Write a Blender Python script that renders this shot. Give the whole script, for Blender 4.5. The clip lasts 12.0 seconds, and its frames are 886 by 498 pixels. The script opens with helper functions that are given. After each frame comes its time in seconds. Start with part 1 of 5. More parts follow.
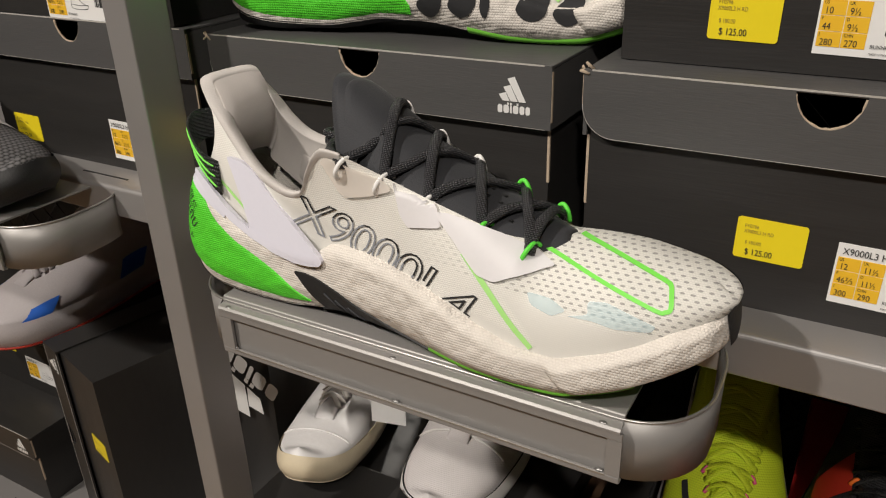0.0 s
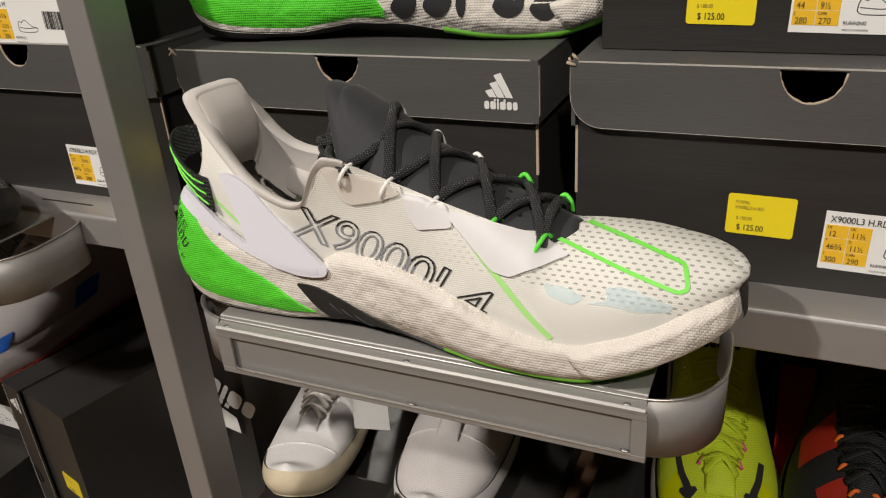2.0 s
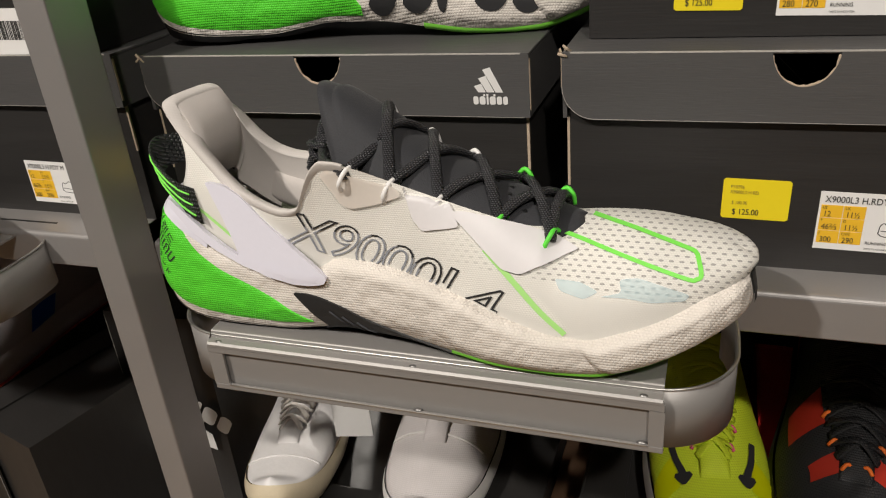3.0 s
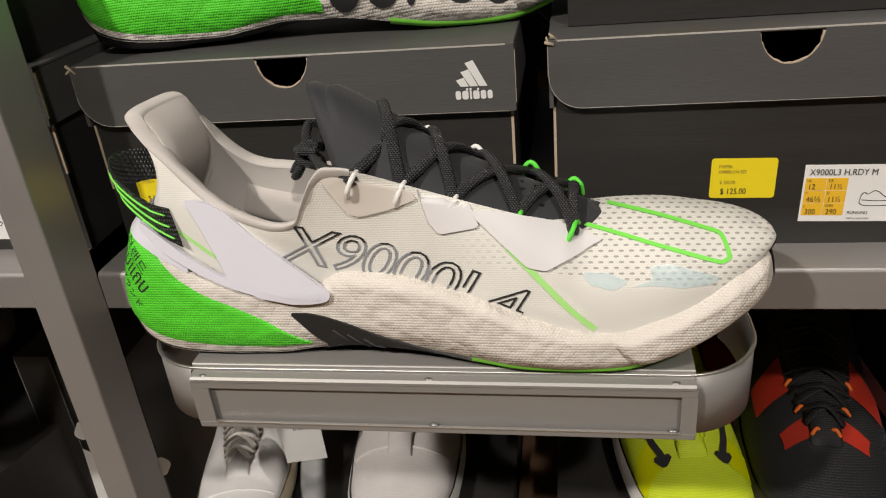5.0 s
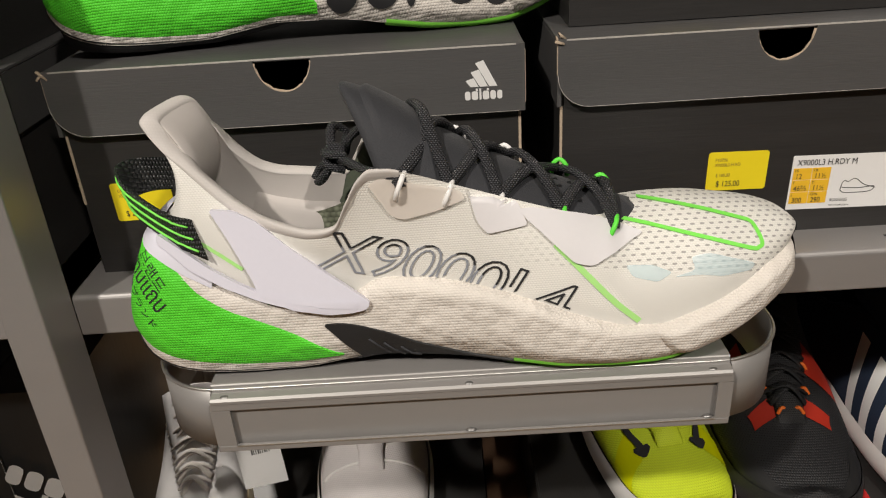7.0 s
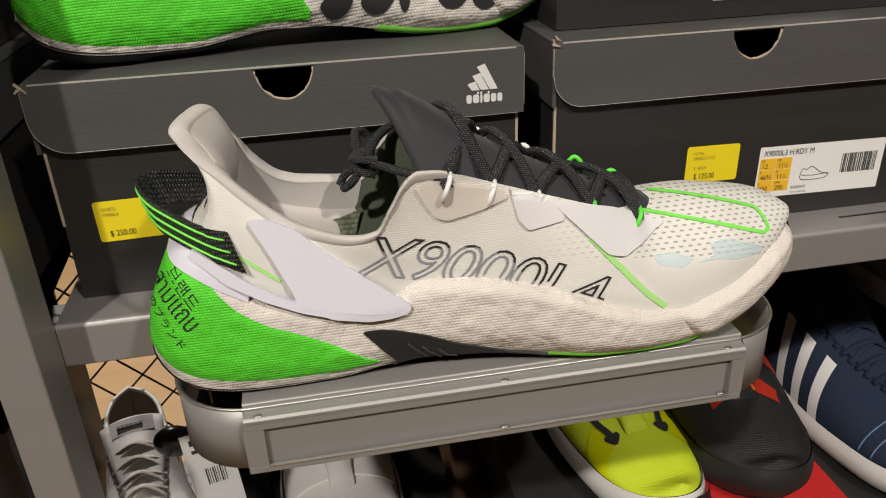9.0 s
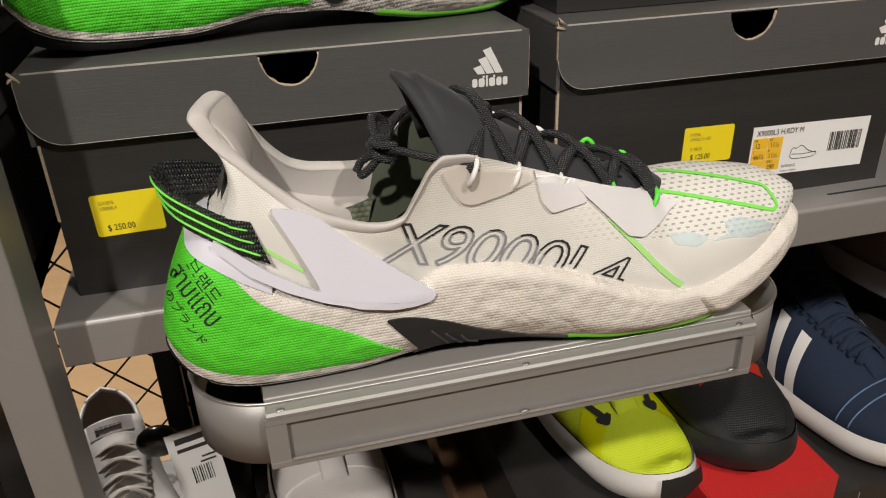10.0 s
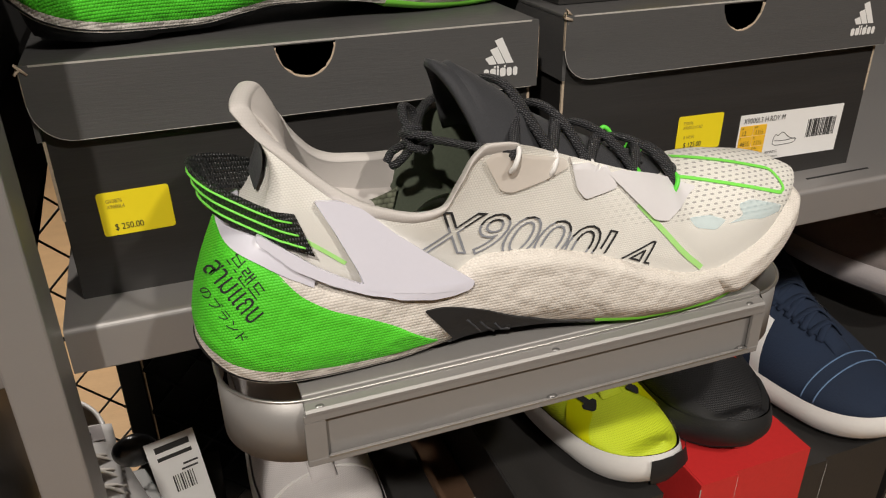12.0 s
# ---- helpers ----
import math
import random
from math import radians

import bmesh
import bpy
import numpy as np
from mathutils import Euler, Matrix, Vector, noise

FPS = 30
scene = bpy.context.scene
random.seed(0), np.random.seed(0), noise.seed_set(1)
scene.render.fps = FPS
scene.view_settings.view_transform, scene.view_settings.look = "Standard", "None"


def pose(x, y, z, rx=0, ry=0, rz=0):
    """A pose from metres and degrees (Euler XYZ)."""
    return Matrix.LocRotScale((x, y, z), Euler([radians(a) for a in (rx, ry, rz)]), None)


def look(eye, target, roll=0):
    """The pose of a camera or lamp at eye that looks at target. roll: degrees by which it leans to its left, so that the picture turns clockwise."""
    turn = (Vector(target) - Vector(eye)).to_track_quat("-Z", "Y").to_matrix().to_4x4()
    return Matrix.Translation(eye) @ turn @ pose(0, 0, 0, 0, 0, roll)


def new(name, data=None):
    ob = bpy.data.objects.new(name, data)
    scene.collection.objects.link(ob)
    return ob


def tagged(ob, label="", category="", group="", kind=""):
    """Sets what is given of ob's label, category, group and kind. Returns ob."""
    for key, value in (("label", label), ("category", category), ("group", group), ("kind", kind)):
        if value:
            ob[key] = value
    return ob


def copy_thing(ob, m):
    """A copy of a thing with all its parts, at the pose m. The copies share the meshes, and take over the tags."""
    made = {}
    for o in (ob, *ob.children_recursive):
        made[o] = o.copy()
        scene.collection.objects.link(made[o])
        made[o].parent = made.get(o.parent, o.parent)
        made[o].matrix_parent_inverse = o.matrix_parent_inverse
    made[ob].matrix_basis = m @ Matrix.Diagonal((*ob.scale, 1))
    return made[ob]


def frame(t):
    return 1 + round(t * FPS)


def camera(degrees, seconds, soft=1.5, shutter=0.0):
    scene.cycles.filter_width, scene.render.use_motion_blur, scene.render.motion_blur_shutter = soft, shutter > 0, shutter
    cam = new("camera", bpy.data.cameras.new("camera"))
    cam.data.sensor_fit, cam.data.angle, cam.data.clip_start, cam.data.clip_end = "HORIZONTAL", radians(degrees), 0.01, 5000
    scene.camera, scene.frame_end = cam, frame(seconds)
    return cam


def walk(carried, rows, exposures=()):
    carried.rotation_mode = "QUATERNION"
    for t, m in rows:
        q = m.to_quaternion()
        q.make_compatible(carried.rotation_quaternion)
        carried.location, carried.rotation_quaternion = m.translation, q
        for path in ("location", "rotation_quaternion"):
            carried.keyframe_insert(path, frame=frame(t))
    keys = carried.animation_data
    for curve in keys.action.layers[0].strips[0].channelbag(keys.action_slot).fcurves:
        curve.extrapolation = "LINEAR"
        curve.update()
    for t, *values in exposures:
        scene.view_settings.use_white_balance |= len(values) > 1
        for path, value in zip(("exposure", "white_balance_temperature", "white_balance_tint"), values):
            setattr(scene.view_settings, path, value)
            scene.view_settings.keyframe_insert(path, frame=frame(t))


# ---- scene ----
cam = camera(59.0, 12.0, soft=1.15)
METRES, EYE, TURN = 0.335, 1.25, 30.5
ROWS = [
    (0.0, 0.0, 0.0, 0.0, -0.79, -25.95, 1.63),
    (0.5, -0.0253, -0.0005, 0.0008, -1.87, -26.08, 2.0),
    (1.0, -0.0496, -0.0034, 0.005, -3.35, -26.15, 2.53),
    (1.5, -0.0711, -0.0031, 0.0043, -5.16, -26.19, 3.17),
    (2.0, -0.1006, 0.0037, 0.0062, -7.25, -26.26, 3.75),
    (2.5, -0.1384, 0.0175, 0.0077, -9.58, -26.44, 4.27),
    (3.0, -0.1721, 0.04, 0.0029, -12.12, -26.73, 4.74),
    (3.5, -0.2082, 0.0654, -0.0019, -14.79, -27.0, 5.1),
    (5.5, -0.3641, 0.1662, -0.0159, -24.58, -27.14, 4.59),
    (6.0, -0.4069, 0.1942, -0.0203, -26.79, -27.09, 4.11),
    (6.5, -0.4555, 0.2159, -0.0181, -29.07, -27.02, 3.71),
    (7.0, -0.4983, 0.2384, -0.0171, -31.48, -26.93, 3.36),
    (9.0, -0.6673, 0.3477, -0.0185, -41.33, -26.43, 2.1),
    (9.5, -0.7009, 0.3799, -0.0221, -43.49, -26.84, 1.91),
    (10.0, -0.7294, 0.4151, -0.0238, -45.49, -27.35, 1.73),
    (10.5, -0.7554, 0.4402, -0.019, -47.36, -27.69, 1.5),
    (11.0, -0.7897, 0.4719, -0.024, -49.01, -27.73, 1.2),
    (11.5, -0.8141, 0.4942, -0.0298, -50.31, -27.65, 0.87),
    (12.0, -0.8237, 0.513, -0.0315, -51.24, -27.55, 0.6),
]
walk(cam, [(t, pose(0, 0, EYE, 0, 0, TURN) @ pose(METRES * x, METRES * y, METRES * z, 90 + pitch, roll, yaw)) for t, x, y, z, yaw, pitch, roll in ROWS])

# ---- light ----
world = bpy.data.worlds.new("world")
scene.world = world
world.use_nodes = True
world.node_tree.nodes["Background"].inputs[0].default_value = (1.0, 0.93, 0.85, 1)
world.node_tree.nodes["Background"].inputs[1].default_value = 0.003


def lamp(name, eye, target, power, size, color, spread=180):
    data = bpy.data.lights.new(name, "AREA")
    data.shape, data.size, data.energy, data.color = "DISK", size, power, color
    data.spread = radians(spread)
    ob = new(name, data)
    ob.matrix_world = look(eye, target)
    return ob


WARM = (1.0, 0.93, 0.84)
lamp("ceiling_spot", (-1.2, -1.35, 2.9), (-0.2, 0.3, 1.0), 20.5, 0.09, WARM, 120)
lamp("ceiling_spot", (0.6, -1.45, 2.9), (-0.1, 0.3, 1.0), 12.5, 0.10, WARM, 120)
# broad unseen fill lamp, added to soften the shade between the spots
lamp("soft_fill", (-0.2, -0.9, 2.93), (-0.2, -0.3, 0), 6.5, 1.0, (1.0, 0.95, 0.9))
lamp("ceiling_spot", (-0.9, 2.4, 2.9), (-0.9, 1.8, 0), 40, 0.15, WARM, 120)


# ---- materials ----
def material(name):
    m = bpy.data.materials.new(name)
    m.use_nodes = True
    return m, m.node_tree.nodes, m.node_tree.links, m.node_tree.nodes["Principled BSDF"]


def surface(name, color, rough=0.5, metal=0.0, grain=400.0, bump=0.1, spread=0.15, patch=12.0, dirt=0.12, stretch=(1, 1, 1), sheen=0.0, coat=0.0):
    """A base colour with fine grain and broad uneven patches, both in real size."""
    m, nodes, links, bsdf = material(name)
    at = nodes.new("ShaderNodeTexCoord")
    scale = nodes.new("ShaderNodeMapping")
    scale.inputs["Scale"].default_value = stretch
    links.new(at.outputs["Object"], scale.inputs["Vector"])
    fine, broad = nodes.new("ShaderNodeTexNoise"), nodes.new("ShaderNodeTexNoise")
    fine.inputs["Scale"].default_value, fine.inputs["Detail"].default_value = grain, 4
    broad.inputs["Scale"].default_value, broad.inputs["Detail"].default_value = patch, 5
    for n in (fine, broad):
        links.new(scale.outputs[0], n.inputs["Vector"])
    add = nodes.new("ShaderNodeMath")
    add.operation = "MULTIPLY_ADD"
    links.new(broad.outputs[0], add.inputs[0])
    add.inputs[1].default_value = dirt / max(spread, 0.01)
    links.new(fine.outputs[0], add.inputs[2])
    ramp = nodes.new("ShaderNodeMapRange")
    ramp.inputs["From Min"].default_value, ramp.inputs["From Max"].default_value = 0.3, 0.7 + dirt / max(spread, 0.01)
    ramp.inputs["To Min"].default_value, ramp.inputs["To Max"].default_value = 1 - spread, 1 + spread
    links.new(add.outputs[0], ramp.inputs[0])
    mix = nodes.new("ShaderNodeVectorMath")
    mix.operation = "SCALE"
    mix.inputs[0].default_value = color
    links.new(ramp.outputs[0], mix.inputs["Scale"])
    links.new(mix.outputs[0], bsdf.inputs["Base Color"])
    r = nodes.new("ShaderNodeMapRange")
    r.inputs["To Min"].default_value, r.inputs["To Max"].default_value = max(rough - 0.08, 0.02), min(rough + 0.08, 1)
    links.new(broad.outputs[0], r.inputs[0])
    links.new(r.outputs[0], bsdf.inputs["Roughness"])
    bsdf.inputs["Metallic"].default_value = metal
    bsdf.inputs["Sheen Weight"].default_value = sheen
    bsdf.inputs["Coat Weight"].default_value = coat
    if bump:
        b = nodes.new("ShaderNodeBump")
        b.inputs["Strength"].default_value, b.inputs["Distance"].default_value = bump, 0.001
        links.new(fine.outputs[0], b.inputs["Height"])
        links.new(b.outputs[0], bsdf.inputs["Normal"])
    return m


def knit(name, color, cell=(0.0022, 0.0016), bump=0.6, rough=0.8, dark=0.75, holes=None, lumps=0.0, film=None):
    """Cloth with rows of small stitches; holes adds a field of dark slits of that spacing."""
    m, nodes, links, bsdf = material(name)
    at = nodes.new("ShaderNodeTexCoord")
    split = nodes.new("ShaderNodeSeparateXYZ")
    links.new(at.outputs["Object"], split.inputs[0])

    def math(op, a, b=None, c=None):
        n = nodes.new("ShaderNodeMath")
        n.operation = op
        for i, v in enumerate((a, b, c)):
            if v is None:
                continue
            if isinstance(v, (int, float)):
                n.inputs[i].default_value = v
            else:
                links.new(v, n.inputs[i])
        return n.outputs[0]

    up = math("ADD", split.outputs[2], math("MULTIPLY", split.outputs[1], 0.55))

    def field(cx, cz):
        u = math("DIVIDE", split.outputs[0], cx)
        v = math("DIVIDE", up, cz)
        shift = math("MULTIPLY", math("FLOOR", v), 0.5)
        fu = math("SUBTRACT", math("FRACT", math("ADD", u, shift)), 0.5)
        fv = math("SUBTRACT", math("FRACT", v), 0.5)
        return fu, fv

    fu, fv = field(*cell)
    d = math("ADD", math("MULTIPLY", fu, fu), math("MULTIPLY", fv, fv))
    height = math("SUBTRACT", 1.0, math("MULTIPLY", d, 3.0))
    noise_n = nodes.new("ShaderNodeTexNoise")
    noise_n.inputs["Scale"].default_value, noise_n.inputs["Detail"].default_value = 35, 5
    links.new(at.outputs["Object"], noise_n.inputs["Vector"])
    shade = math("MULTIPLY_ADD", height, 1 - dark, dark)
    shade = math("MULTIPLY", shade, math("MULTIPLY_ADD", noise_n.outputs[0], 0.3, 0.85))
    if holes:
        hu, hv = field(*holes[:2])
        e = math("ADD", math("MULTIPLY", math("MULTIPLY", hu, hu), 15.0), math("MULTIPLY", math("MULTIPLY", hv, hv), 24.0))
        slit = math("LESS_THAN", e, 1.0)
        ramp = nodes.new("ShaderNodeMapRange")
        ramp.inputs["From Min"].default_value, ramp.inputs["From Max"].default_value = holes[2] - 0.04, holes[2] + 0.02
        links.new(split.outputs[0], ramp.inputs[0])
        inside = ramp.outputs[0]
        top = math("GREATER_THAN", math("ADD", up, math("MULTIPLY", split.outputs[0], 0.12)), holes[3])
        slit = math("MULTIPLY", slit, math("MULTIPLY", inside, top))
        shade = math("MULTIPLY", shade, math("MULTIPLY_ADD", slit, -holes[4], 1.0))
        height = math("SUBTRACT", height, math("MULTIPLY", slit, 2.0))
    veil = None
    if film:
        # below a slanting line the cloth lies under a smooth film
        level = math("ADD", up, math("MULTIPLY", split.outputs[0], film[1]))
        wave = math("MULTIPLY", noise_n.outputs[0], 0.006)
        ease = nodes.new("ShaderNodeMapRange")
        ease.interpolation_type = "SMOOTHSTEP"
        ease.inputs["From Min"].default_value, ease.inputs["From Max"].default_value = film[0] - 0.0025, film[0] + 0.0025
        links.new(math("ADD", level, wave), ease.inputs[0])
        veil = ease.outputs[0]
        # past the slanting line only the toes stay bare
        past = nodes.new("ShaderNodeMapRange")
        past.interpolation_type = "SMOOTHSTEP"
        past.inputs["From Min"].default_value, past.inputs["From Max"].default_value = 0.2215, 0.2265
        links.new(math("ADD", split.outputs[0], math("MULTIPLY", up, 0.88)), past.inputs[0])
        low = nodes.new("ShaderNodeMapRange")
        low.interpolation_type = "SMOOTHSTEP"
        low.inputs["From Min"].default_value, low.inputs["From Max"].default_value = 0.0335, 0.0415
        links.new(math("ADD", math("ADD", up, wave), math("MULTIPLY", split.outputs[0], 0.055)), low.inputs[0])
        veil = math("MULTIPLY", veil, math("SUBTRACT", 1.0, math("MULTIPLY", past.outputs[0], math("SUBTRACT", 1.0, low.outputs[0]))))
        shade = math("MULTIPLY_ADD", math("SUBTRACT", shade, 0.86), veil, 0.86)
        height = math("MULTIPLY", height, math("MULTIPLY_ADD", veil, 0.88, 0.12))
    mix = nodes.new("ShaderNodeVectorMath")
    mix.operation = "SCALE"
    mix.inputs[0].default_value = color
    links.new(shade, mix.inputs["Scale"])
    links.new(mix.outputs[0], bsdf.inputs["Base Color"])
    bsdf.inputs["Roughness"].default_value = rough
    if veil is not None:
        links.new(math("MULTIPLY_ADD", veil, 0.35, rough - 0.35), bsdf.inputs["Roughness"])
    if lumps:
        cells = nodes.new("ShaderNodeTexVoronoi")
        cells.inputs["Scale"].default_value = 150
        links.new(at.outputs["Object"], cells.inputs["Vector"])
        soft_n = nodes.new("ShaderNodeTexNoise")
        soft_n.inputs["Scale"].default_value, soft_n.inputs["Detail"].default_value = 110, 2
        links.new(at.outputs["Object"], soft_n.inputs["Vector"])
        height = math("ADD", height, math("MULTIPLY_ADD", cells.outputs["Distance"], -2.0 * lumps, math("MULTIPLY", soft_n.outputs[0], 5.0 * lumps)))
    b = nodes.new("ShaderNodeBump")
    b.inputs["Strength"].default_value, b.inputs["Distance"].default_value = bump, 0.0006
    links.new(height, b.inputs["Height"])
    links.new(b.outputs[0], bsdf.inputs["Normal"])
    return m


STEEL = surface("satin_steel", (0.34, 0.325, 0.32), 0.42, 0.45, 900, 0.05, 0.06, 9, 0.08, (1, 1, 6))
CARD = surface("black_card", (0.027, 0.0255, 0.0248), 0.42, 0, 160, 0.12, 0.3, 9, 0.3, (0.3, 1, 7))
CARD_LID = surface("black_lid_card", (0.080, 0.078, 0.078), 0.40, 0, 260, 0.16, 0.22, 9, 0.35, (0.4, 1, 5))
PALE_EDGE = surface("pale_paper_edge", (0.42, 0.40, 0.37), 0.9, 0, 500, 0.3, 0.3, 60, 0.3)
KRAFT = surface("raw_card_edge", (0.44, 0.35, 0.26), 0.9, 0, 500, 0.3, 0.3, 60, 0.3)
BROWN_CARD = surface("dark_brown_card", (0.10, 0.055, 0.032), 0.6, 0, 200, 0.2, 0.2, 10, 0.25)
RED_CARD = surface("red_card", (0.6, 0.03, 0.03), 0.4, 0, 250, 0.1, 0.12, 10, 0.15)
WOOD = surface("pale_wood_floor", (0.46, 0.30, 0.16), 0.45, 0, 60, 0.1, 0.2, 3, 0.2, (1, 8, 1))
PLASTER = surface("shop_wall", (0.28, 0.27, 0.26), 0.8, 0, 80, 0.1, 0.1, 2, 0.1)
CEILING = surface("ceiling_paint", (0.75, 0.73, 0.7), 0.9, 0, 80, 0.1, 0.08, 2, 0.1)
BLACK = surface("flat_black", (0.012, 0.012, 0.012), 0.5, 0, 300, 0.1, 0.2)
PAPER = surface("white_label_paper", (0.82, 0.81, 0.8), 0.45, 0, 300, 0.03, 0.03, 30, 0.04)
YELLOW = surface("yellow_tag_paper", (0.85, 0.68, 0.02), 0.4, 0, 300, 0.03, 0.04, 30, 0.06)
ORANGE = surface("orange_label_ink", (0.85, 0.5, 0.03), 0.45, 0, 300, 0.02, 0.04)
INK = surface("black_ink", (0.03, 0.03, 0.03), 0.5, 0, 300, 0.02, 0.1)
GREY_INK = surface("faint_ink", (0.35, 0.27, 0.05), 0.5, 0, 300, 0.02, 0.1)
LOGO = surface("white_print", (0.75, 0.74, 0.73), 0.5, 0, 300, 0.03, 0.06)


# ---- mesh helpers ----
def smooth(bm):
    for f in bm.faces:
        f.smooth = True
    return bm


def part(name, bm, mat, parent=None, label=""):
    me = bpy.data.meshes.new(name)
    bmesh.ops.recalc_face_normals(bm, faces=bm.faces)
    bm.to_mesh(me)
    bm.free()
    for m in mat if isinstance(mat, (list, tuple)) else (mat,):
        me.materials.append(m)
    ob = new(name, me)
    if parent:
        ob.parent = parent
    if label:
        ob["label"] = label
    return ob


def thing(name, label, category, group="", kind=""):
    return tagged(new(name), label, category, group, kind)


def block(bm, x0, x1, y0, y1, z0, z1, bevel=0.0, m=None):
    made = bmesh.ops.create_cube(bm, size=1.0)["verts"]
    bmesh.ops.transform(bm, matrix=Matrix.LocRotScale(((x0 + x1) / 2, (y0 + y1) / 2, (z0 + z1) / 2), None, (x1 - x0, y1 - y0, z1 - z0)), verts=made)
    if bevel:
        edges = list({e for v in made for e in v.link_edges})
        made = bmesh.ops.bevel(bm, geom=edges, offset=bevel, segments=2, affect="EDGES", profile=0.5)["verts"]
    if m is not None:
        bmesh.ops.transform(bm, matrix=m, verts=made)
    return bm


def boxed(x0, x1, y0, y1, z0, z1, bevel=0.0, m=None):
    return block(bmesh.new(), x0, x1, y0, y1, z0, z1, bevel, m)


def plate(outline, thick, axis="y", at=0.0):
    """A flat outline [(a, b)...] drawn in the plane across axis and thickened by thick towards plus."""
    bm = bmesh.new()
    place = {"y": lambda a, b, c: (a, c, b), "z": lambda a, b, c: (a, b, c), "x": lambda a, b, c: (c, a, b)}[axis]
    low = [bm.verts.new(place(a, b, at)) for a, b in outline]
    high = [bm.verts.new(place(a, b, at + thick)) for a, b in outline]
    bm.faces.new(low)
    bm.faces.new(high[::-1])
    n = len(outline)
    for i in range(n):
        bm.faces.new((low[i], low[(i + 1) % n], high[(i + 1) % n], high[i]))
    bmesh.ops.triangulate(bm, faces=[f for f in bm.faces if len(f.verts) > 4], ngon_method="EAR_CLIP")
    return bm


def arc(cx, cy, r, a0, a1, n=8, ry=None):
    ry = r if ry is None else ry
    return [(cx + r * math.cos(radians(a0 + (a1 - a0) * i / n)), cy + ry * math.sin(radians(a0 + (a1 - a0) * i / n))) for i in range(n + 1)]


def glide(points, n):
    """n + 1 points along a smooth curve through the given ones."""
    p = [Vector(q) for q in points]
    p = [2 * p[0] - p[1]] + p + [2 * p[-1] - p[-2]]
    out, last = [], len(points) - 1
    for k in range(n + 1):
        s = k / n * last
        i = min(int(s), last - 1)
        t = s - i
        a, b, c, d = p[i : i + 4]
        out.append(0.5 * (2 * b + (c - a) * t + (2 * a - 5 * b + 4 * c - d) * t * t + (3 * b - a - 3 * c + d) * t ** 3))
    return out


def tube(path, rx, ry=None, sides=10, up=(0, 0, 1), bm=None, closed=False, ribs=0.0):
    """A cord of oval section swept along a list of points; up points along the section's thin axis."""
    bm = bm or bmesh.new()
    ry = ry or rx
    rings, n = [], len(path)
    for i, p in enumerate(path):
        a, b = path[(i - 1) % n if closed else max(i - 1, 0)], path[(i + 1) % n if closed else min(i + 1, n - 1)]
        t = (Vector(b) - Vector(a)).normalized()
        w = Vector(up(i / (n - 1)) if callable(up) else up)
        side = t.cross(w)
        side = side.normalized() if side.length > 1e-4 else t.orthogonal().normalized()
        top = side.cross(t)
        swell = 1 + ribs * (1 if i % 2 else -1)
        ax = rx(i / (n - 1)) if callable(rx) else rx
        ay = ax if callable(rx) else ry
        rings.append([bm.verts.new(Vector(p) + swell * (side * (ax * math.cos(2 * math.pi * k / sides)) + top * (ay * math.sin(2 * math.pi * k / sides)))) for k in range(sides)])
    for i in range(n if closed else n - 1):
        r, q = rings[i], rings[(i + 1) % n]
        for k in range(sides):
            bm.faces.new((r[k], r[(k + 1) % sides], q[(k + 1) % sides], q[k]))
    if not closed:
        bm.faces.new(rings[0][::-1])
        bm.faces.new(rings[-1])
    return smooth(bm)


def grid(rows, bm=None, closed=False):
    """A sheet of quads from rows of points."""
    bm = bm or bmesh.new()
    v = [[bm.verts.new(p) for p in r] for r in rows]
    for i in range(len(v) - 1):
        m = len(v[i])
        for k in range(m if closed else m - 1):
            bm.faces.new((v[i][k], v[i][(k + 1) % m], v[i + 1][(k + 1) % m], v[i + 1][k]))
    return smooth(bm)


def thicken(bm, d):
    """Gives a sheet a thickness d against its normals."""
    bmesh.ops.recalc_face_normals(bm, faces=bm.faces)
    bm.normal_update()
    ret = bmesh.ops.solidify(bm, geom=bm.faces[:], thickness=d)
    return bm


def lettering(text, size, outline=0.0, shear=0.0, spacing=1.0):
    """The built-in font's letters as a flat mesh in x, y."""
    data = bpy.data.curves.new("lettering", "FONT")
    data.body, data.size, data.shear, data.space_character = text, size, shear, spacing
    data.resolution_u = 4
    if outline:
        data.fill_mode, data.bevel_depth, data.bevel_resolution = "NONE", outline, 0
    ob = bpy.data.objects.new("lettering", data)
    scene.collection.objects.link(ob)
    me = bpy.data.meshes.new_from_object(ob.evaluated_get(bpy.context.evaluated_depsgraph_get()))
    bpy.data.objects.remove(ob)
    bpy.data.curves.remove(data)
    bm = bmesh.new()
    bm.from_mesh(me)
    bpy.data.meshes.remove(me)
    return bm


def written(name, text, size, m, mat, parent, spacing=1.0, narrow=1.0):
    """Letters lying at the pose m (its x along the line, its z out of the paper)."""
    bm = lettering(text, size, spacing=spacing)
    bmesh.ops.transform(bm, matrix=m @ Matrix.Diagonal((narrow, 1, 1, 1)), verts=bm.verts)
    return part(name, bm, mat, parent)


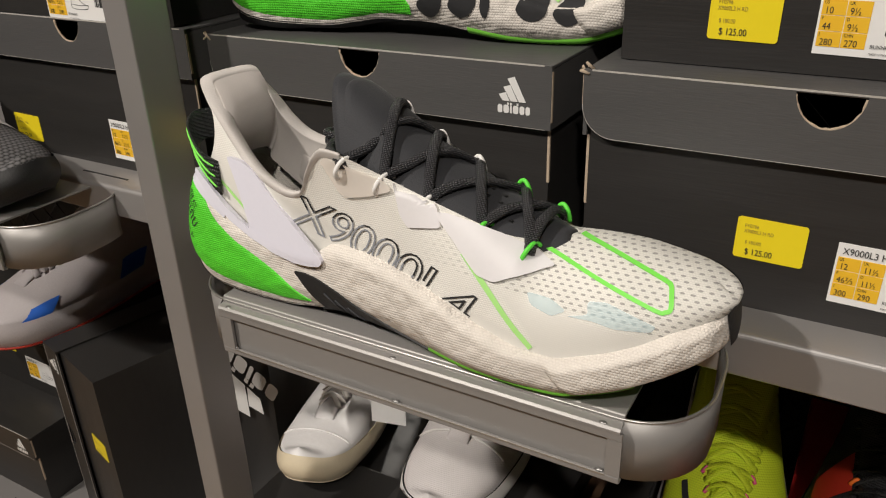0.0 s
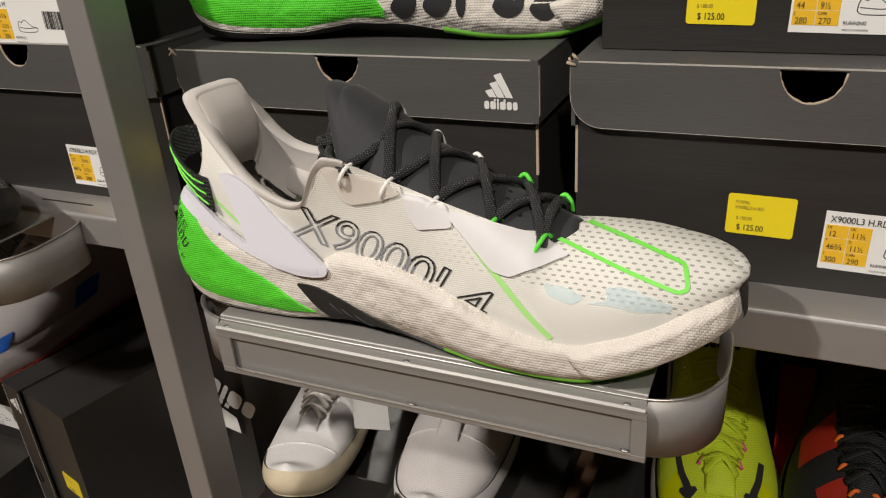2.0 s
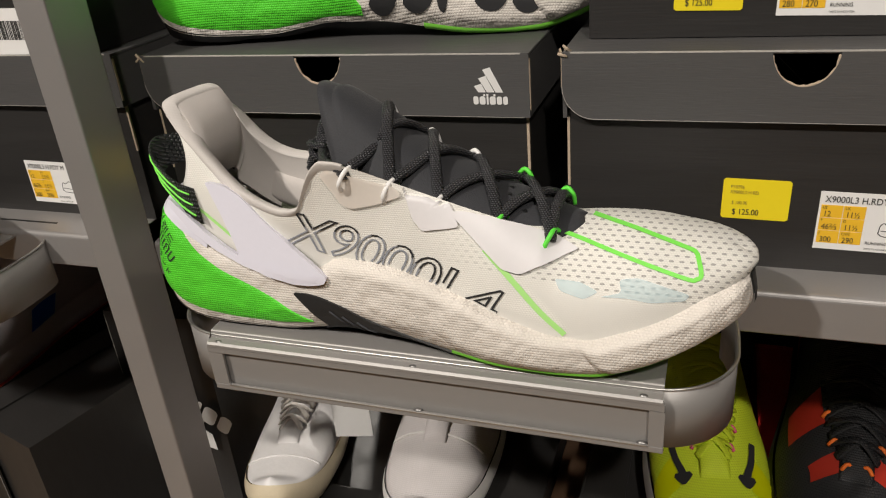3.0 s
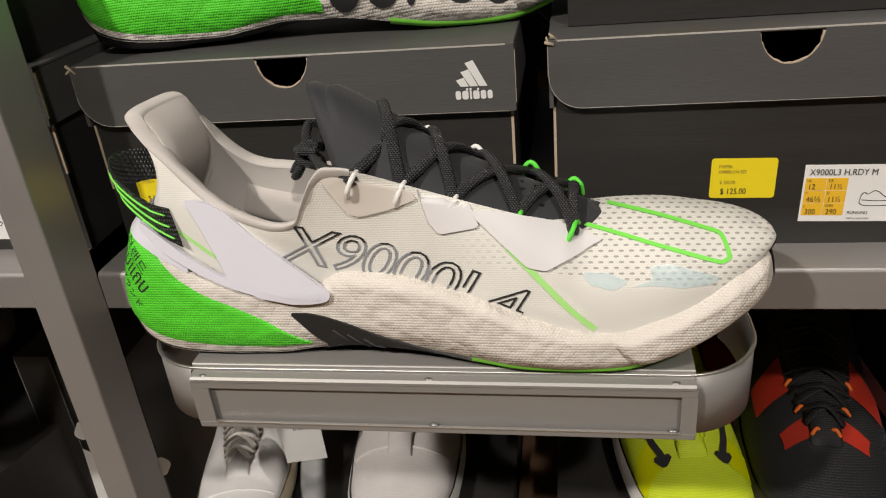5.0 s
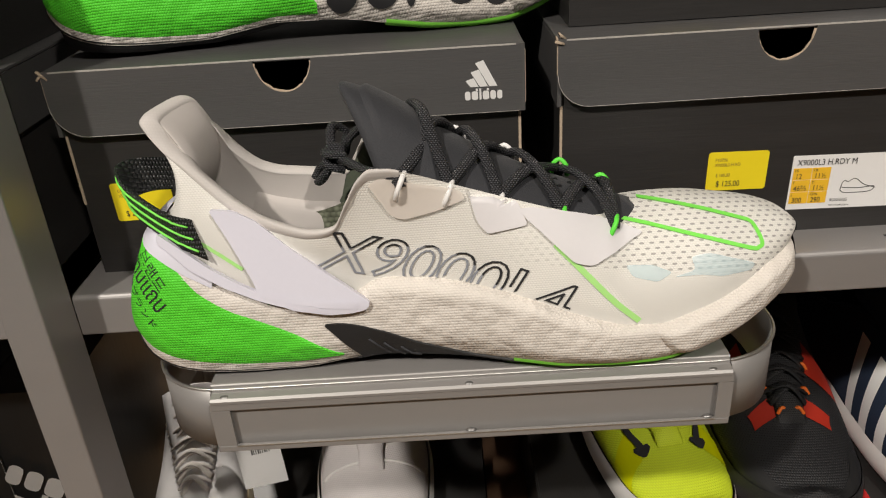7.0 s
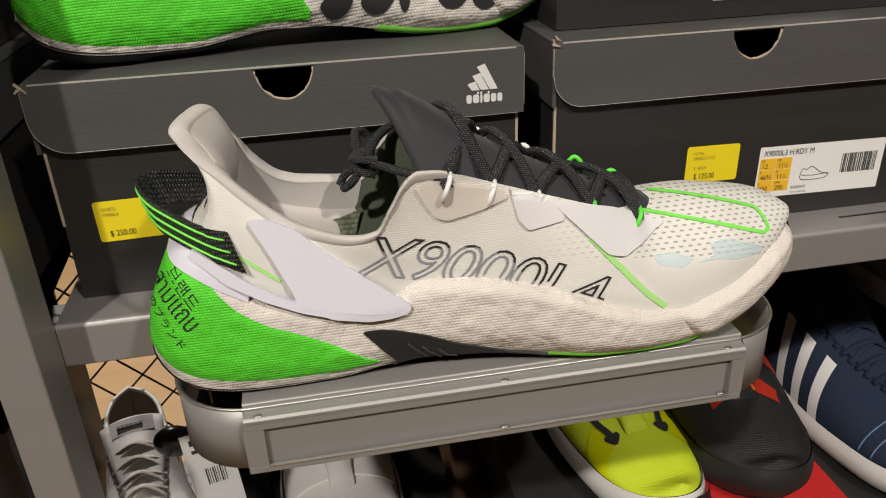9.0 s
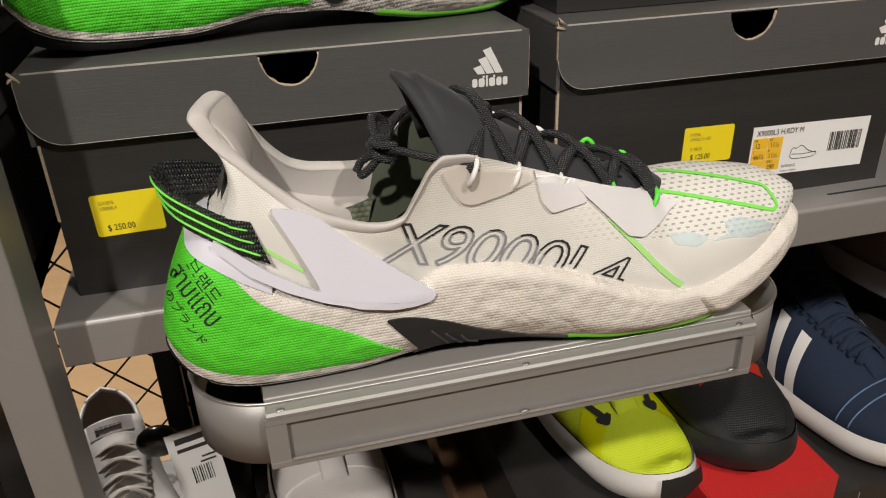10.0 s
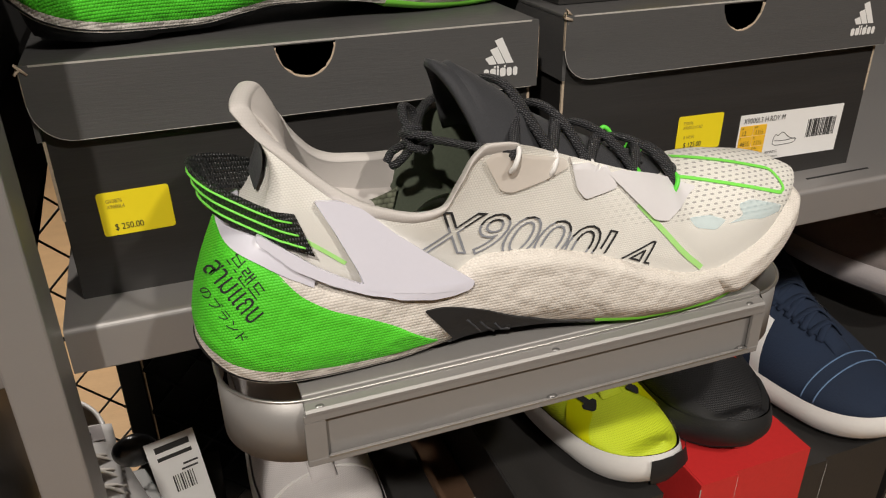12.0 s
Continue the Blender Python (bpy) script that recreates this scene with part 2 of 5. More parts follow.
# ---- the room ----
def room():
    f = part("floor", boxed(-4, 4, -3.5, 4.5, -0.1, 0), WOOD)
    tagged(f, "pale wooden shop floor lit by ceiling spots", "floor", kind="structure")
    c = part("ceiling", boxed(-4, 4, -3.5, 4.5, 2.95, 3.05), CEILING)
    tagged(c, "plain pale painted shop ceiling", "ceiling", kind="structure")
    for name, b in (("wall_north", (-4, 4, 4.5, 4.6)), ("wall_south", (-4, 4, -3.6, -3.5)), ("wall_west", (-4.1, -4, -3.6, 4.6)), ("wall_east", (4, 4.1, -3.6, 4.6))):
        w = part(name, boxed(*b, -0.1, 3.05), PLASTER)
        tagged(w, "plain grey painted shop wall", "wall", kind="structure")


room()

SHELF, LOW = 1.052, 0.60
FRONT = 0.354


# ---- the rack ----
def rack():
    r = thing("shelving_rack", "grey satin metal shop shelving rack with square posts and two shelves", "shelving")
    for x, y in ((-0.4015, 0.305), (-0.4015, 0.66), (0.66, 0.305), (0.66, 0.66), (-1.46, 0.305), (-1.46, 0.66)):
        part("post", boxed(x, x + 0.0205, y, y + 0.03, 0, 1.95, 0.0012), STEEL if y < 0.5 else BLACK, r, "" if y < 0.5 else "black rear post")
    for z, lip in ((SHELF, 0.0235), (LOW, 0.0235), (1.62, 0.0235), (0.16, 0.0235)):
        for x0, x1 in ((-0.3805, 0.6595), (-1.439, -0.402)):
            s = part("shelf", shelf_mesh(x0, x1, z, lip), STEEL, r)
            for bm in slots(x0, x1, z):
                part("slot", bm, BLACK, s, "dark punched slot in the shelf top")
    for x0, x1 in ((-0.3805, 0.6595), (-1.439, -0.402)):
        mesh = bmesh.new()
        step = 0.05
        for k in range(int((x1 - x0 + 1.9) / step)):
            for sgn in (1, -1):
                # diagonal wires, cut to the panel
                a = x0 - 1.9 + k * step if sgn > 0 else x0 + k * step
                z0, z1 = 0.05, 1.9
                p, q = Vector((a, 0.672 + 0.001 * sgn, z0)), Vector((a + sgn * (z1 - z0), 0.672 + 0.001 * sgn, z1))
                lo, hi = 0.0, 1.0
                d = q.x - p.x
                t0, t1 = sorted(((x0 - p.x) / d, (x1 - p.x) / d))
                lo, hi = max(lo, t0), min(hi, t1)
                if hi - lo > 0.01:
                    tube([p.lerp(q, lo), p.lerp(q, hi)], 0.0011, sides=5, bm=mesh)
        part("wire_mesh_back", mesh, BLACK, r, "black diamond wire mesh back panel")
    # added black sheets stand in for the unlit depth behind the boxes
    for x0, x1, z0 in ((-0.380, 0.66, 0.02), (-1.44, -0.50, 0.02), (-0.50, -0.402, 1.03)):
        part("back_panel", boxed(x0, x1, 0.6760, 0.6800, z0, 1.93), BLACK, r, "added black sheet for the dark behind the wire mesh")
    return r


def shelf_mesh(x0, x1, z, lip):
    """A folded sheet: flat top, rounded front fold, lip turned back under."""
    y0, y1, t = 0.334, 0.66, 0.0015
    r = 0.003
    prof = [(y1, z), (y0 + r, z)] + arc(y0 + r, z - r, r, 90, 180, 5) + [(y0, z - lip + 0.001), (y0 + 0.001, z - lip), (y0 + 0.014, z - lip)]
    inner = [(y0 + 0.014, z - lip + t), (y0 + t, z - lip + t), (y0 + t, z - r - t), (y0 + r + t, z - t), (y1, z - t)]
    bm = plate(prof + inner, x1 - x0, "x", x0)
    for f in bm.faces:
        f.smooth = False
    return bm


def slots(x0, x1, z):
    cuts = []
    x = 0.0415 - 1.4
    while x < x1 - 0.06:
        if x > x0 + 0.1:
            cuts.append(boxed(x, x + 0.049, 0.3475, 0.3490, z - 0.0006, z + 0.0003))
        x += 0.28
    return cuts


rack()


# ---- cardboard shoe boxes ----
def mark(parent, m, s, mat=LOGO):
    """A plain mark: three slanted bars over a row of word-sized bars."""
    bm = bmesh.new()
    for i, h in enumerate((0.35, 0.66, 1.0)):
        x = 0.24 + 0.22 * i
        quad = [(x - 0.02, 0), (x + 0.17, 0), (x + 0.17 - 0.5 * h * 0.62, h * 0.62), (x - 0.19 * 0.8 - 0.5 * h * 0.62 + 0.13, h * 0.62 - 0.1 * 0.62)]
        bm.faces.new([bm.verts.new((a * s - 0.5 * s, b * s, 0)) for a, b in quad])
    x = 0.0
    for w, tall in ((0.13, 0), (0.15, 1), (0.05, 1), (0.15, 1), (0.13, 0), (0.12, 0)):
        k = min(0.05, w / 2.2)
        corners = ((x + w - k, -0.31 + k, 270), (x + w - k, -0.1 - k, 0), (x + k, -0.1 - k, 90), (x + k, -0.31 + k, 180))
        quad = [p for cx, cy, a0 in corners for p in arc(cx, cy, k, a0, a0 + 90, 3)]
        bm.faces.new([bm.verts.new((a * s - 0.42 * s, b * s, 0)) for a, b in quad])
        if tall:
            quad = [(x + w - 0.05, -0.098), (x + w, -0.098), (x + w, -0.04), (x + w - 0.05, -0.04)]
            bm.faces.new([bm.verts.new((a * s - 0.42 * s, b * s, 0)) for a, b in quad])
        x += w + 0.03
    bmesh.ops.transform(bm, matrix=m, verts=bm.verts)
    return part("printed_mark", bm, mat, parent, "white printed three-bar mark")


FACE = pose(0, 0, 0, 90, 0, 0)


def tag(parent, x, z, y, lines, tilt=0.0, w=0.031, h=0.021):
    """A yellow price tag; lines: (text, size, x, z, ink)."""
    base = pose(x, y, z, 0, tilt, 0)
    r = 0.0015
    out = arc(w / 2 - r, h / 2 - r, r, 0, 90, 4) + arc(-w / 2 + r, h / 2 - r, r, 90, 180, 4) + arc(-w / 2 + r, -h / 2 + r, r, 180, 270, 4) + arc(w / 2 - r, -h / 2 + r, r, 270, 360, 4)
    bm = plate(out, 0.0003, "y", -0.0003)
    bmesh.ops.transform(bm, matrix=base, verts=bm.verts)
    t = part("price_tag", bm, YELLOW, parent, "yellow paper price tag")
    for text, size, tx, tz, ink in lines:
        written("printed_line", text, size, base @ pose(tx, -0.0006, tz) @ FACE, ink, t, narrow=0.8)
    return t


def size_label(parent, x, z, y, title, sizes, tilt=0.0, w=0.078, h=0.03):
    """A white end label: title, six yellow size cells, a shoe drawing and a bar code."""
    base = pose(x, y, z, 0, tilt, 0)
    bm = boxed(0, w, -0.0003, 0, -h, 0)
    bmesh.ops.transform(bm, matrix=base, verts=bm.verts)
    lab = part("size_label", bm, PAPER, parent, "white paper size label with yellow cells")

    def text(s, size, a, b, narrow=0.85, ink=INK):
        written("printed_line", s, size, base @ pose(a, -0.0007, b) @ FACE, ink, lab, narrow=narrow)

    text(title, 0.0046, 0.0022, -0.0052)
    heads = (("US", "UK"), ("F", "D"), ("J", "CHN"))
    for r in range(3):
        for c in range(2):
            a, b = 0.001 + 0.0098 * c, -0.0068 - 0.0067 * r
            part("size_cell", boxed(a, a + 0.0095, -0.0005, -0.0003, b - 0.0064, b, 0, base), ORANGE, lab)
            text(heads[r][c], 0.002, a + 0.0006, b - 0.0018)
            text(sizes[2 * r + c], 0.0041, a + 0.0012, b - 0.0058)
    text("RUNNING", 0.0024, 0.0222, -0.0282 + 0.0022)
    text("MADE IN INDONESIA", 0.0013, 0.0222, -0.0287)
    # little line drawing of a shoe
    draw = bmesh.new()
    for pts in (((0.027, -0.02), (0.03, -0.0215), (0.042, -0.0212), (0.045, -0.019)), ((0.027, -0.02), (0.0275, -0.016), (0.029, -0.0145), (0.0305, -0.0155), (0.034, -0.0135), (0.039, -0.0172), (0.045, -0.019)), ((0.028, -0.0185), (0.036, -0.019), (0.0445, -0.0182))):
        tube([Vector((a, -0.0004, b)) for a, b in [(p.x, p.z) for p in glide([(q[0], 0, q[1]) for q in pts], 14)]], 0.00022, 0.0001, 4, (0, 1, 0), draw)
    bmesh.ops.transform(draw, matrix=base, verts=draw.verts)
    part("shoe_drawing", draw, INK, lab, "small grey line drawing of a shoe")
    rng = random.Random(3)
    a = 0.052
    while a < 0.074:
        wd = rng.choice((0.0003, 0.0005, 0.0008))
        part("code_bar", boxed(a, a + wd, -0.0005, -0.0003, -0.019, -0.0075, 0, base), INK, lab)
        a += wd + rng.choice((0.0003, 0.0005, 0.0007))
    return lab


def cup(x, r, deep):
    """Depth of the half-round thumb hole at x."""
    return deep * math.sqrt(1 - (x / r) ** 2) if abs(x) < r else 0.0


def panel(x0, x1, low, high, thick, y):
    """An upright sheet between two edges given as heights over x."""
    xs = sorted(set([x0 + (x1 - x0) * k / 24 for k in range(25)] + [x0 + 0.016 * (1 - math.cos(math.pi * k / 24)) for k in range(13)] + [0.0171 * -math.cos(math.pi * k / 24) for k in range(25)] + [0.01381 * -math.cos(math.pi * k / 24) for k in range(25)]))
    bm = bmesh.new()
    cols = [[bm.verts.new((x, y + d, f(x))) for d in (0, thick) for f in (low, high)] for x in xs]
    for a, b in zip(cols, cols[1:]):
        bm.faces.new((a[0], b[0], b[1], a[1]))
        bm.faces.new((a[2], a[3], b[3], b[2]))
        bm.faces.new((a[1], b[1], b[3], a[3]))
        bm.faces.new((a[0], a[2], b[2], b[0]))
    for c in (cols[0], cols[-1]):
        bm.faces.new((c[0], c[1], c[3], c[2]))
    return bm


def shoe_box(w, d, h, label, lid_h=0.0325, card=CARD, lid_card=CARD_LID, hole=True, logo=True, worn=0, bare=True):
    """A box with its front lower edge's middle at the origin; its end panel with the thumb hole faces -y."""
    b = thing("shoe_box", label, "shoe box", "shoe boxes on the rack")
    t, g, gf = 0.002, 0.0022, 0.0046
    x0, x1 = -w / 2 + g, w / 2 - g
    top = h - 0.004
    cut = 0.0168
    part("bottom_panel", boxed(x0, x1, gf, d - g, 0, t), card, b)
    for xa, xb in ((x0, x0 + t), (x1 - t, x1)):
        part("side_panel", boxed(xa, xb, gf, d - g, t, top), card, b)
    part("back_panel", boxed(x0 + t, x1 - t, d - g - t, d - g, t, top), card, b)
    part("end_panel", panel(x0 + t, x1 - t, lambda x: t, lambda x: top - cup(x, 0.017, cut), t, gf), card, b)
    L0, L1 = -w / 2, w / 2
    lidp = part("lid", boxed(L0, L1, t, d, h - t, h, 0.0006), lid_card, b, "worn lid")
    for xa, xb in ((L0, L0 + t), (L1 - t, L1)):
        part("lid_side", boxed(xa, xb, t, d - t, h - lid_h, h - t), lid_card, lidp)
    part("lid_side", boxed(L0, L1, d - t, d, h - lid_h, h - t), lid_card, lidp)
    r = 0.016
    z0 = h - lid_h
    part("lid_flap", panel(L0, L1, lambda x: z0 + (r - math.sqrt(max(0, r * r - (L0 + r - x) ** 2)) if x < L0 + r else 0), lambda x: h - (cup(x, 0.0138, 0.0163) if hole else 0), t, 0), lid_card, lidp)
    # bare card where the corners and the hole are cut
    def bare_edge(bm):
        if bare:
            part("bare_edge", bm, KRAFT, lidp, "torn brown bare card edge")

    bare_edge(boxed(L1 - 0.0006, L1 + 0.0004, 0.0004, t, z0 + 0.004, h - 0.003))
    bare_edge(boxed(L0 - 0.0004, L0 + 0.0006, 0.0004, t, z0 + r, h - 0.002))
    bare_edge(boxed(x1 - 0.0008, x1 + 0.0005, gf - 0.0003, gf + 0.0012, h - 0.062, z0 - 0.0005))
    bare_edge(boxed(x0 - 0.0005, x0 + 0.0008, gf - 0.0003, gf + 0.0012, h - 0.07, z0 - 0.0005))
    if hole:
        wob = random.Random(worn + 7)
        bare_edge(tube([Vector((a + wob.uniform(-.0003, .0003), 0.001, c + wob.uniform(-.0004, .0003))) for a, c in arc(0, h - 0.0015, 0.0136, -2, -178, 26, 0.0146)], 0.0007, 0.0009, 6, (0, 1, 0)))
    part("paper_edge", tube([Vector((a, -0.0001, c)) for a, c in arc(L0 + r, z0 + r, r, 180, 270, 8)] + [Vector((L1 - 0.003, -0.0001, z0))], 0.00016, 0.00016, 4, (0, 1, 0)), PALE_EDGE, lidp, "thin pale paper edge of the lid")
    rng = random.Random(worn)
    raw = bmesh.new()
    for k in range(5 if worn else 2):
        c = Vector((L0 + rng.uniform(-0.001, 0.002), rng.uniform(0, 0.003), h - rng.uniform(-0.001, 0.005)))
        tube([c, c + Vector((rng.uniform(-0.002, 0.003), -0.0008, rng.uniform(-0.002, 0.003))), c + Vector((rng.uniform(0, 0.003), 0, rng.uniform(-0.005, 0.001)))], 0.0006, 0.0012, 5, (0, 1, 0.3), raw)
    if bare:
        part("torn_corner", raw, KRAFT, lidp, "torn brown card corner")
    edge = bmesh.new()
    block(edge, L0 + 0.004, L1 - 0.004, -0.0001, 0.0004, h - 0.0006, h + 0.00015)
    part("scuffed_edge", edge, PALE_EDGE, lidp, "pale scuffed lid edge")
    if logo:
        mark(b, pose(w / 2 - 0.0205, -0.0004, h - 0.0195) @ FACE, 0.0205)
    return b


GREYED = ("FY0796", 0.0026, -0.012, 0.0055, GREY_INK), ("X9000L3 H RD", 0.0026, -0.012, 0.0028, GREY_INK)
PRICE = lambda old, now: GREYED + (((old, 0.0026, -0.011, -0.0028, GREY_INK),) if old else ()) + ((now, 0.0044, -0.0105, -0.0082, INK),)

B1 = shoe_box(0.2300, 0.30, 0.110, "black cardboard shoe box with worn torn lid on the shelf", worn=4)
B1.matrix_world = pose(-0.2595, FRONT + 0.001, SHELF)
tag(B1, -0.0825, 0.0405, 0.0044, (("GV3876", 0.0026, -0.012, 0.0055, GREY_INK), ("X9000L4", 0.0026, -0.012, 0.0028, GREY_INK), ("$ 250.00", 0.0044, -0.0105, -0.0078, INK)), -1)

B2 = shoe_box(0.216, 0.32, 0.110, "black cardboard shoe box with yellow price tag and size label", lid_h=0.033, worn=2)
B2.matrix_world = pose(-0.0205, FRONT + 0.002, SHELF)
tag(B2, -0.0145, 0.0366, 0.0044, PRICE("$ 180.00", "$ 125.00"), 1)
size_label(B2, 0.0140, 0.0427, 0.0044, "X9000L3 H.RDY M", ("12", "11½", "46⅔", "11½", "300", "290"), 1)

B3 = shoe_box(0.216, 0.32, 0.110, "black cardboard shoe box stacked on another box with size label", worn=0)
B3.matrix_world = pose(-0.0135, FRONT + 0.024, SHELF + 0.1105)
tag(B3, -0.0500, 0.0230, 0.0044, PRICE("$ 180.00", "$ 125.00"), 1)
size_label(B3, -0.0195, 0.0395, 0.0044, "X9000L3 H.RDY M", ("10", "9½", "44", "9½", "280", "270"), 1)

B0 = shoe_box(0.235, 0.30, 0.110, "black cardboard shoe box behind the post with tag and label", worn=0)
B0.matrix_world = pose(-0.5165, FRONT + 0.006, SHELF)
tag(B0, -0.0835, 0.019, 0.0044, PRICE("$ 180.00", "$ 125.00"), 1)
size_label(B0, 0.018, 0.038, 0.0044, "X9000L3 H.RDY M", ("12", "11½", "46⅔", "11½", "300", "290"), 1)
B00 = shoe_box(0.235, 0.30, 0.110, "black cardboard shoe box stacked on another in the next bay", worn=0)
B00.matrix_world = pose(-0.525, FRONT + 0.004, SHELF + 0.1105)
size_label(B00, -0.0095, 0.0285, 0.0044, "X9000L3 M", ("12", "11½", "46⅔", "11½", "300", "290"), 1)

# boxes standing on their sides on the lower shelf
SIDE = pose(0, 0, 0, 0, 90, 0)


def standing(w, h, label, x, y, z, turn=0, **k):
    k.setdefault("lid_card", CARD)
    b = shoe_box(w, k.pop("deep", 0.30), h, label, bare=False, **k)
    b.matrix_world = pose(x, y, z, 0, 0, turn) @ pose(h / 2, 0, w / 2, 0, -90, 0)
    return b


standing(0.227, 0.104, "bright red cardboard shoe box standing on its side below", 0.045, 0.336, LOW, 0, card=RED_CARD, lid_card=RED_CARD, hole=False, logo=False)
standing(0.217, 0.104, "black cardboard shoe box standing on its side under a neon shoe", -0.08, 0.345, LOW)
blk = standing(0.231, 0.108, "black cardboard shoe box standing on its side with tag and label", -0.644, 0.363, LOW, -15, deep=0.27)
tag(blk, 0.02, 0.03, 0.0044, PRICE("", "$ 125.00"), 90)


# ---- display trays ----
def display_tray():
    """A curved metal band on the shelf's edge with a plate on top and a ticket channel in front."""
    tr = thing("display_tray", "grey metal display tray with curved ends and empty ticket channel", "display tray")
    z0, z1, t = 1.0125, 1.0435, 0.0012
    x0, x1, yf, yb, r = -0.3215, -0.0390, 0.259, 0.3338, 0.034
    bend = [(0.006, 0), (0.0038, 0.0045), (0.0018, 0.0110), (0.0005, 0.0190), (0.0, 0.0300)]
    out = [(x1 - a, yb - b) for a, b in bend] + arc(x1 - r, yf + r, r, 0, -90, 14) + arc(x0 + r, yf + r, r, 270, 180, 14) + [(x0 + a * 0.5, yb - b) for a, b in bend[::-1]]
    ring = [[(a, b, z0) for a, b in out], [(a, b, z1) for a, b in out]]
    band = grid(ring)
    part("band", thicken(band, t), TRAY_STEEL, tr, "curved satin metal band")
    rim = tube([Vector((a, b, z1)) for a, b in out], 0.0007, 0.0007, 6)
    part("band_edge", rim, CHROME, tr, "bright cut edge of the band")
    px0, px1 = -0.2915, -0.0685
    prof = [(0.3325, 1.0458), (0.2605, 1.0458)] + arc(0.2605, 1.0446, 0.0012, 90, 180, 3) + [(0.2585, 1.0425), (0.2550, 1.0415), (0.2540, 1.0405), (0.2540, 1.0392), (0.2548, 1.0392), (0.2552, 1.0405), (0.2596, 1.0412), (0.2610, 1.0444), (0.3325, 1.0446)]
    p = part("top_plate", plate(prof, px1 - px0, "x", px0), TRAY_STEEL, tr, "flat metal plate with a folded front edge")
    # ticket channel: frame round a recessed back
    ch = bmesh.new()
    fx0, fx1, fz0, fz1 = px0 - 0.001, px1 + 0.001, 1.0128, 1.0392
    block(ch, fx0, fx1, 0.2545, 0.2563, 1.0352, fz1, 0.0005)
    block(ch, fx0, fx1, 0.2545, 0.2563, fz0, 1.0162, 0.0005)
    block(ch, fx0, fx0 + 0.0085, 0.2546, 0.2562, 1.0162, 1.0352)
    block(ch, fx1 - 0.0065, fx1, 0.2546, 0.2562, 1.0162, 1.0352)
    block(ch, fx0, fx1, 0.2563, 0.2578, fz0, 1.0145)
    c = part("ticket_channel", ch, TRAY_STEEL, tr, "empty metal ticket channel")
    part("channel_back", boxed(fx0 + 0.002, fx1 - 0.002, 0.2575, 0.2583, fz0 + 0.001, fz1 - 0.001), TRAY_STEEL, c)
    part("channel_lip", boxed(fx0 + 0.0085, fx1 - 0.0065, 0.2541, 0.2546, 1.0158, 1.0164), CHROME, c, "bright folded lower lip")
    for x in (-0.2855, -0.1805, -0.0765):
        for y, z, n in ((0.2563, 1.0408, 1), (0.2562, 1.0158, 0)):
            bm = bmesh.new()
            bmesh.ops.create_uvsphere(bm, u_segments=10, v_segments=6, radius=0.0027)
            bmesh.ops.transform(bm, matrix=Matrix.Translation((x, y, z)) @ Matrix.Diagonal((1, 0.55, 0.55, 1)), verts=bm.verts)
            part("rivet", smooth(bm), RIVET, tr)
    return tr


TRAY_STEEL = surface("satin_tray_metal", (0.30, 0.287, 0.278), 0.46, 0.35, 900, 0.05, 0.06, 9, 0.1, (1, 1, 6))
RIVET = surface("dull_rivet", (0.22, 0.215, 0.21), 0.35, 0.7, 500, 0.05, 0.1)
CHROME = surface("bright_cut_metal", (0.55, 0.54, 0.52), 0.38, 0.9, 500, 0.05, 0.05)
hero_tray = display_tray()
copy_thing(hero_tray, pose(-0.424, 0, 0.003))


# ---- the running shoe on the tray ----
def line(xs, ys):
    """A smooth curve through knots (monotone cubic), as a function."""
    xs, ys = np.array(xs, float), np.array(ys, float)
    h, d = np.diff(xs), np.diff(ys) / np.diff(xs)
    m = np.zeros(len(xs))
    m[0], m[-1] = d[0], d[-1]
    for i in range(1, len(xs) - 1):
        if d[i - 1] * d[i] > 0:
            w1, w2 = 2 * h[i] + h[i - 1], h[i] + 2 * h[i - 1]
            m[i] = (w1 + w2) / (w1 / d[i - 1] + w2 / d[i])

    def f(x):
        x = min(max(x, xs[0]), xs[-1])
        i = min(int(np.searchsorted(xs, x, "right")) - 1, len(xs) - 2)
        s = (x - xs[i]) / h[i]
        return float((1 + 2 * s) * (1 - s) ** 2 * ys[i] + s * (1 - s) ** 2 * h[i] * m[i] + s * s * (3 - 2 * s) * ys[i + 1] + s * s * (s - 1) * h[i] * m[i + 1])

    return f


# knots along the shoe: x from the heel's back (0) to the toe's tip (0.298); heights over the plate
LEN = 0.2985
W_NEAR = line((0, .02, .05, .08, .11, .15, .19, .225, .25, .27, .298), (.0285, .0285, .0285, .0275, .0275, .0320, .0362, .0360, .0335, .0300, .0255))
W_FAR = line((0, .02, .05, .08, .11, .15, .19, .225, .25, .27, .298), (.0285, .0285, .029, .029, .0295, .033, .038, .0405, .0390, .0350, .029))
Z_BOT = line((0, .012, .025, .045, .075, .10, .115, .14, .17, .195, .213, .23, .25, .268, .285, .298), (.017, .008, .004, .002, .0015, .005, .007, .007, .0035, .0005, 0, .0008, .006, .013, .021, .028))
Z_TOP = line((0, .017, .037, .057, .082, .10, .106, .112, .120, .135, .151, .174, .197, .217, .227, .242, .263, .279, .298), (.0655, .0615, .052, .042, .037, .0365, .0400, .0437, .0450, .0447, .0422, .0352, .0257, .0202, .0202, .0250, .0325, .0390, .0430))


BELLY = line((0, .100, .118, .150, .200, .228, .298), (0, 0, .8, 1, 1, 0, 0))


def rounding(s, side=1):
    a = min(s / 0.042, 1.0)
    b = min((LEN - s) / 0.062, 1.0)
    heel, toe = (2.6, 2.05) if side < 0 else (2.4, 2.5)
    return (1 - (1 - a) ** heel) ** (1 / heel) * (1 - (1 - b) ** toe) ** (1 / toe)


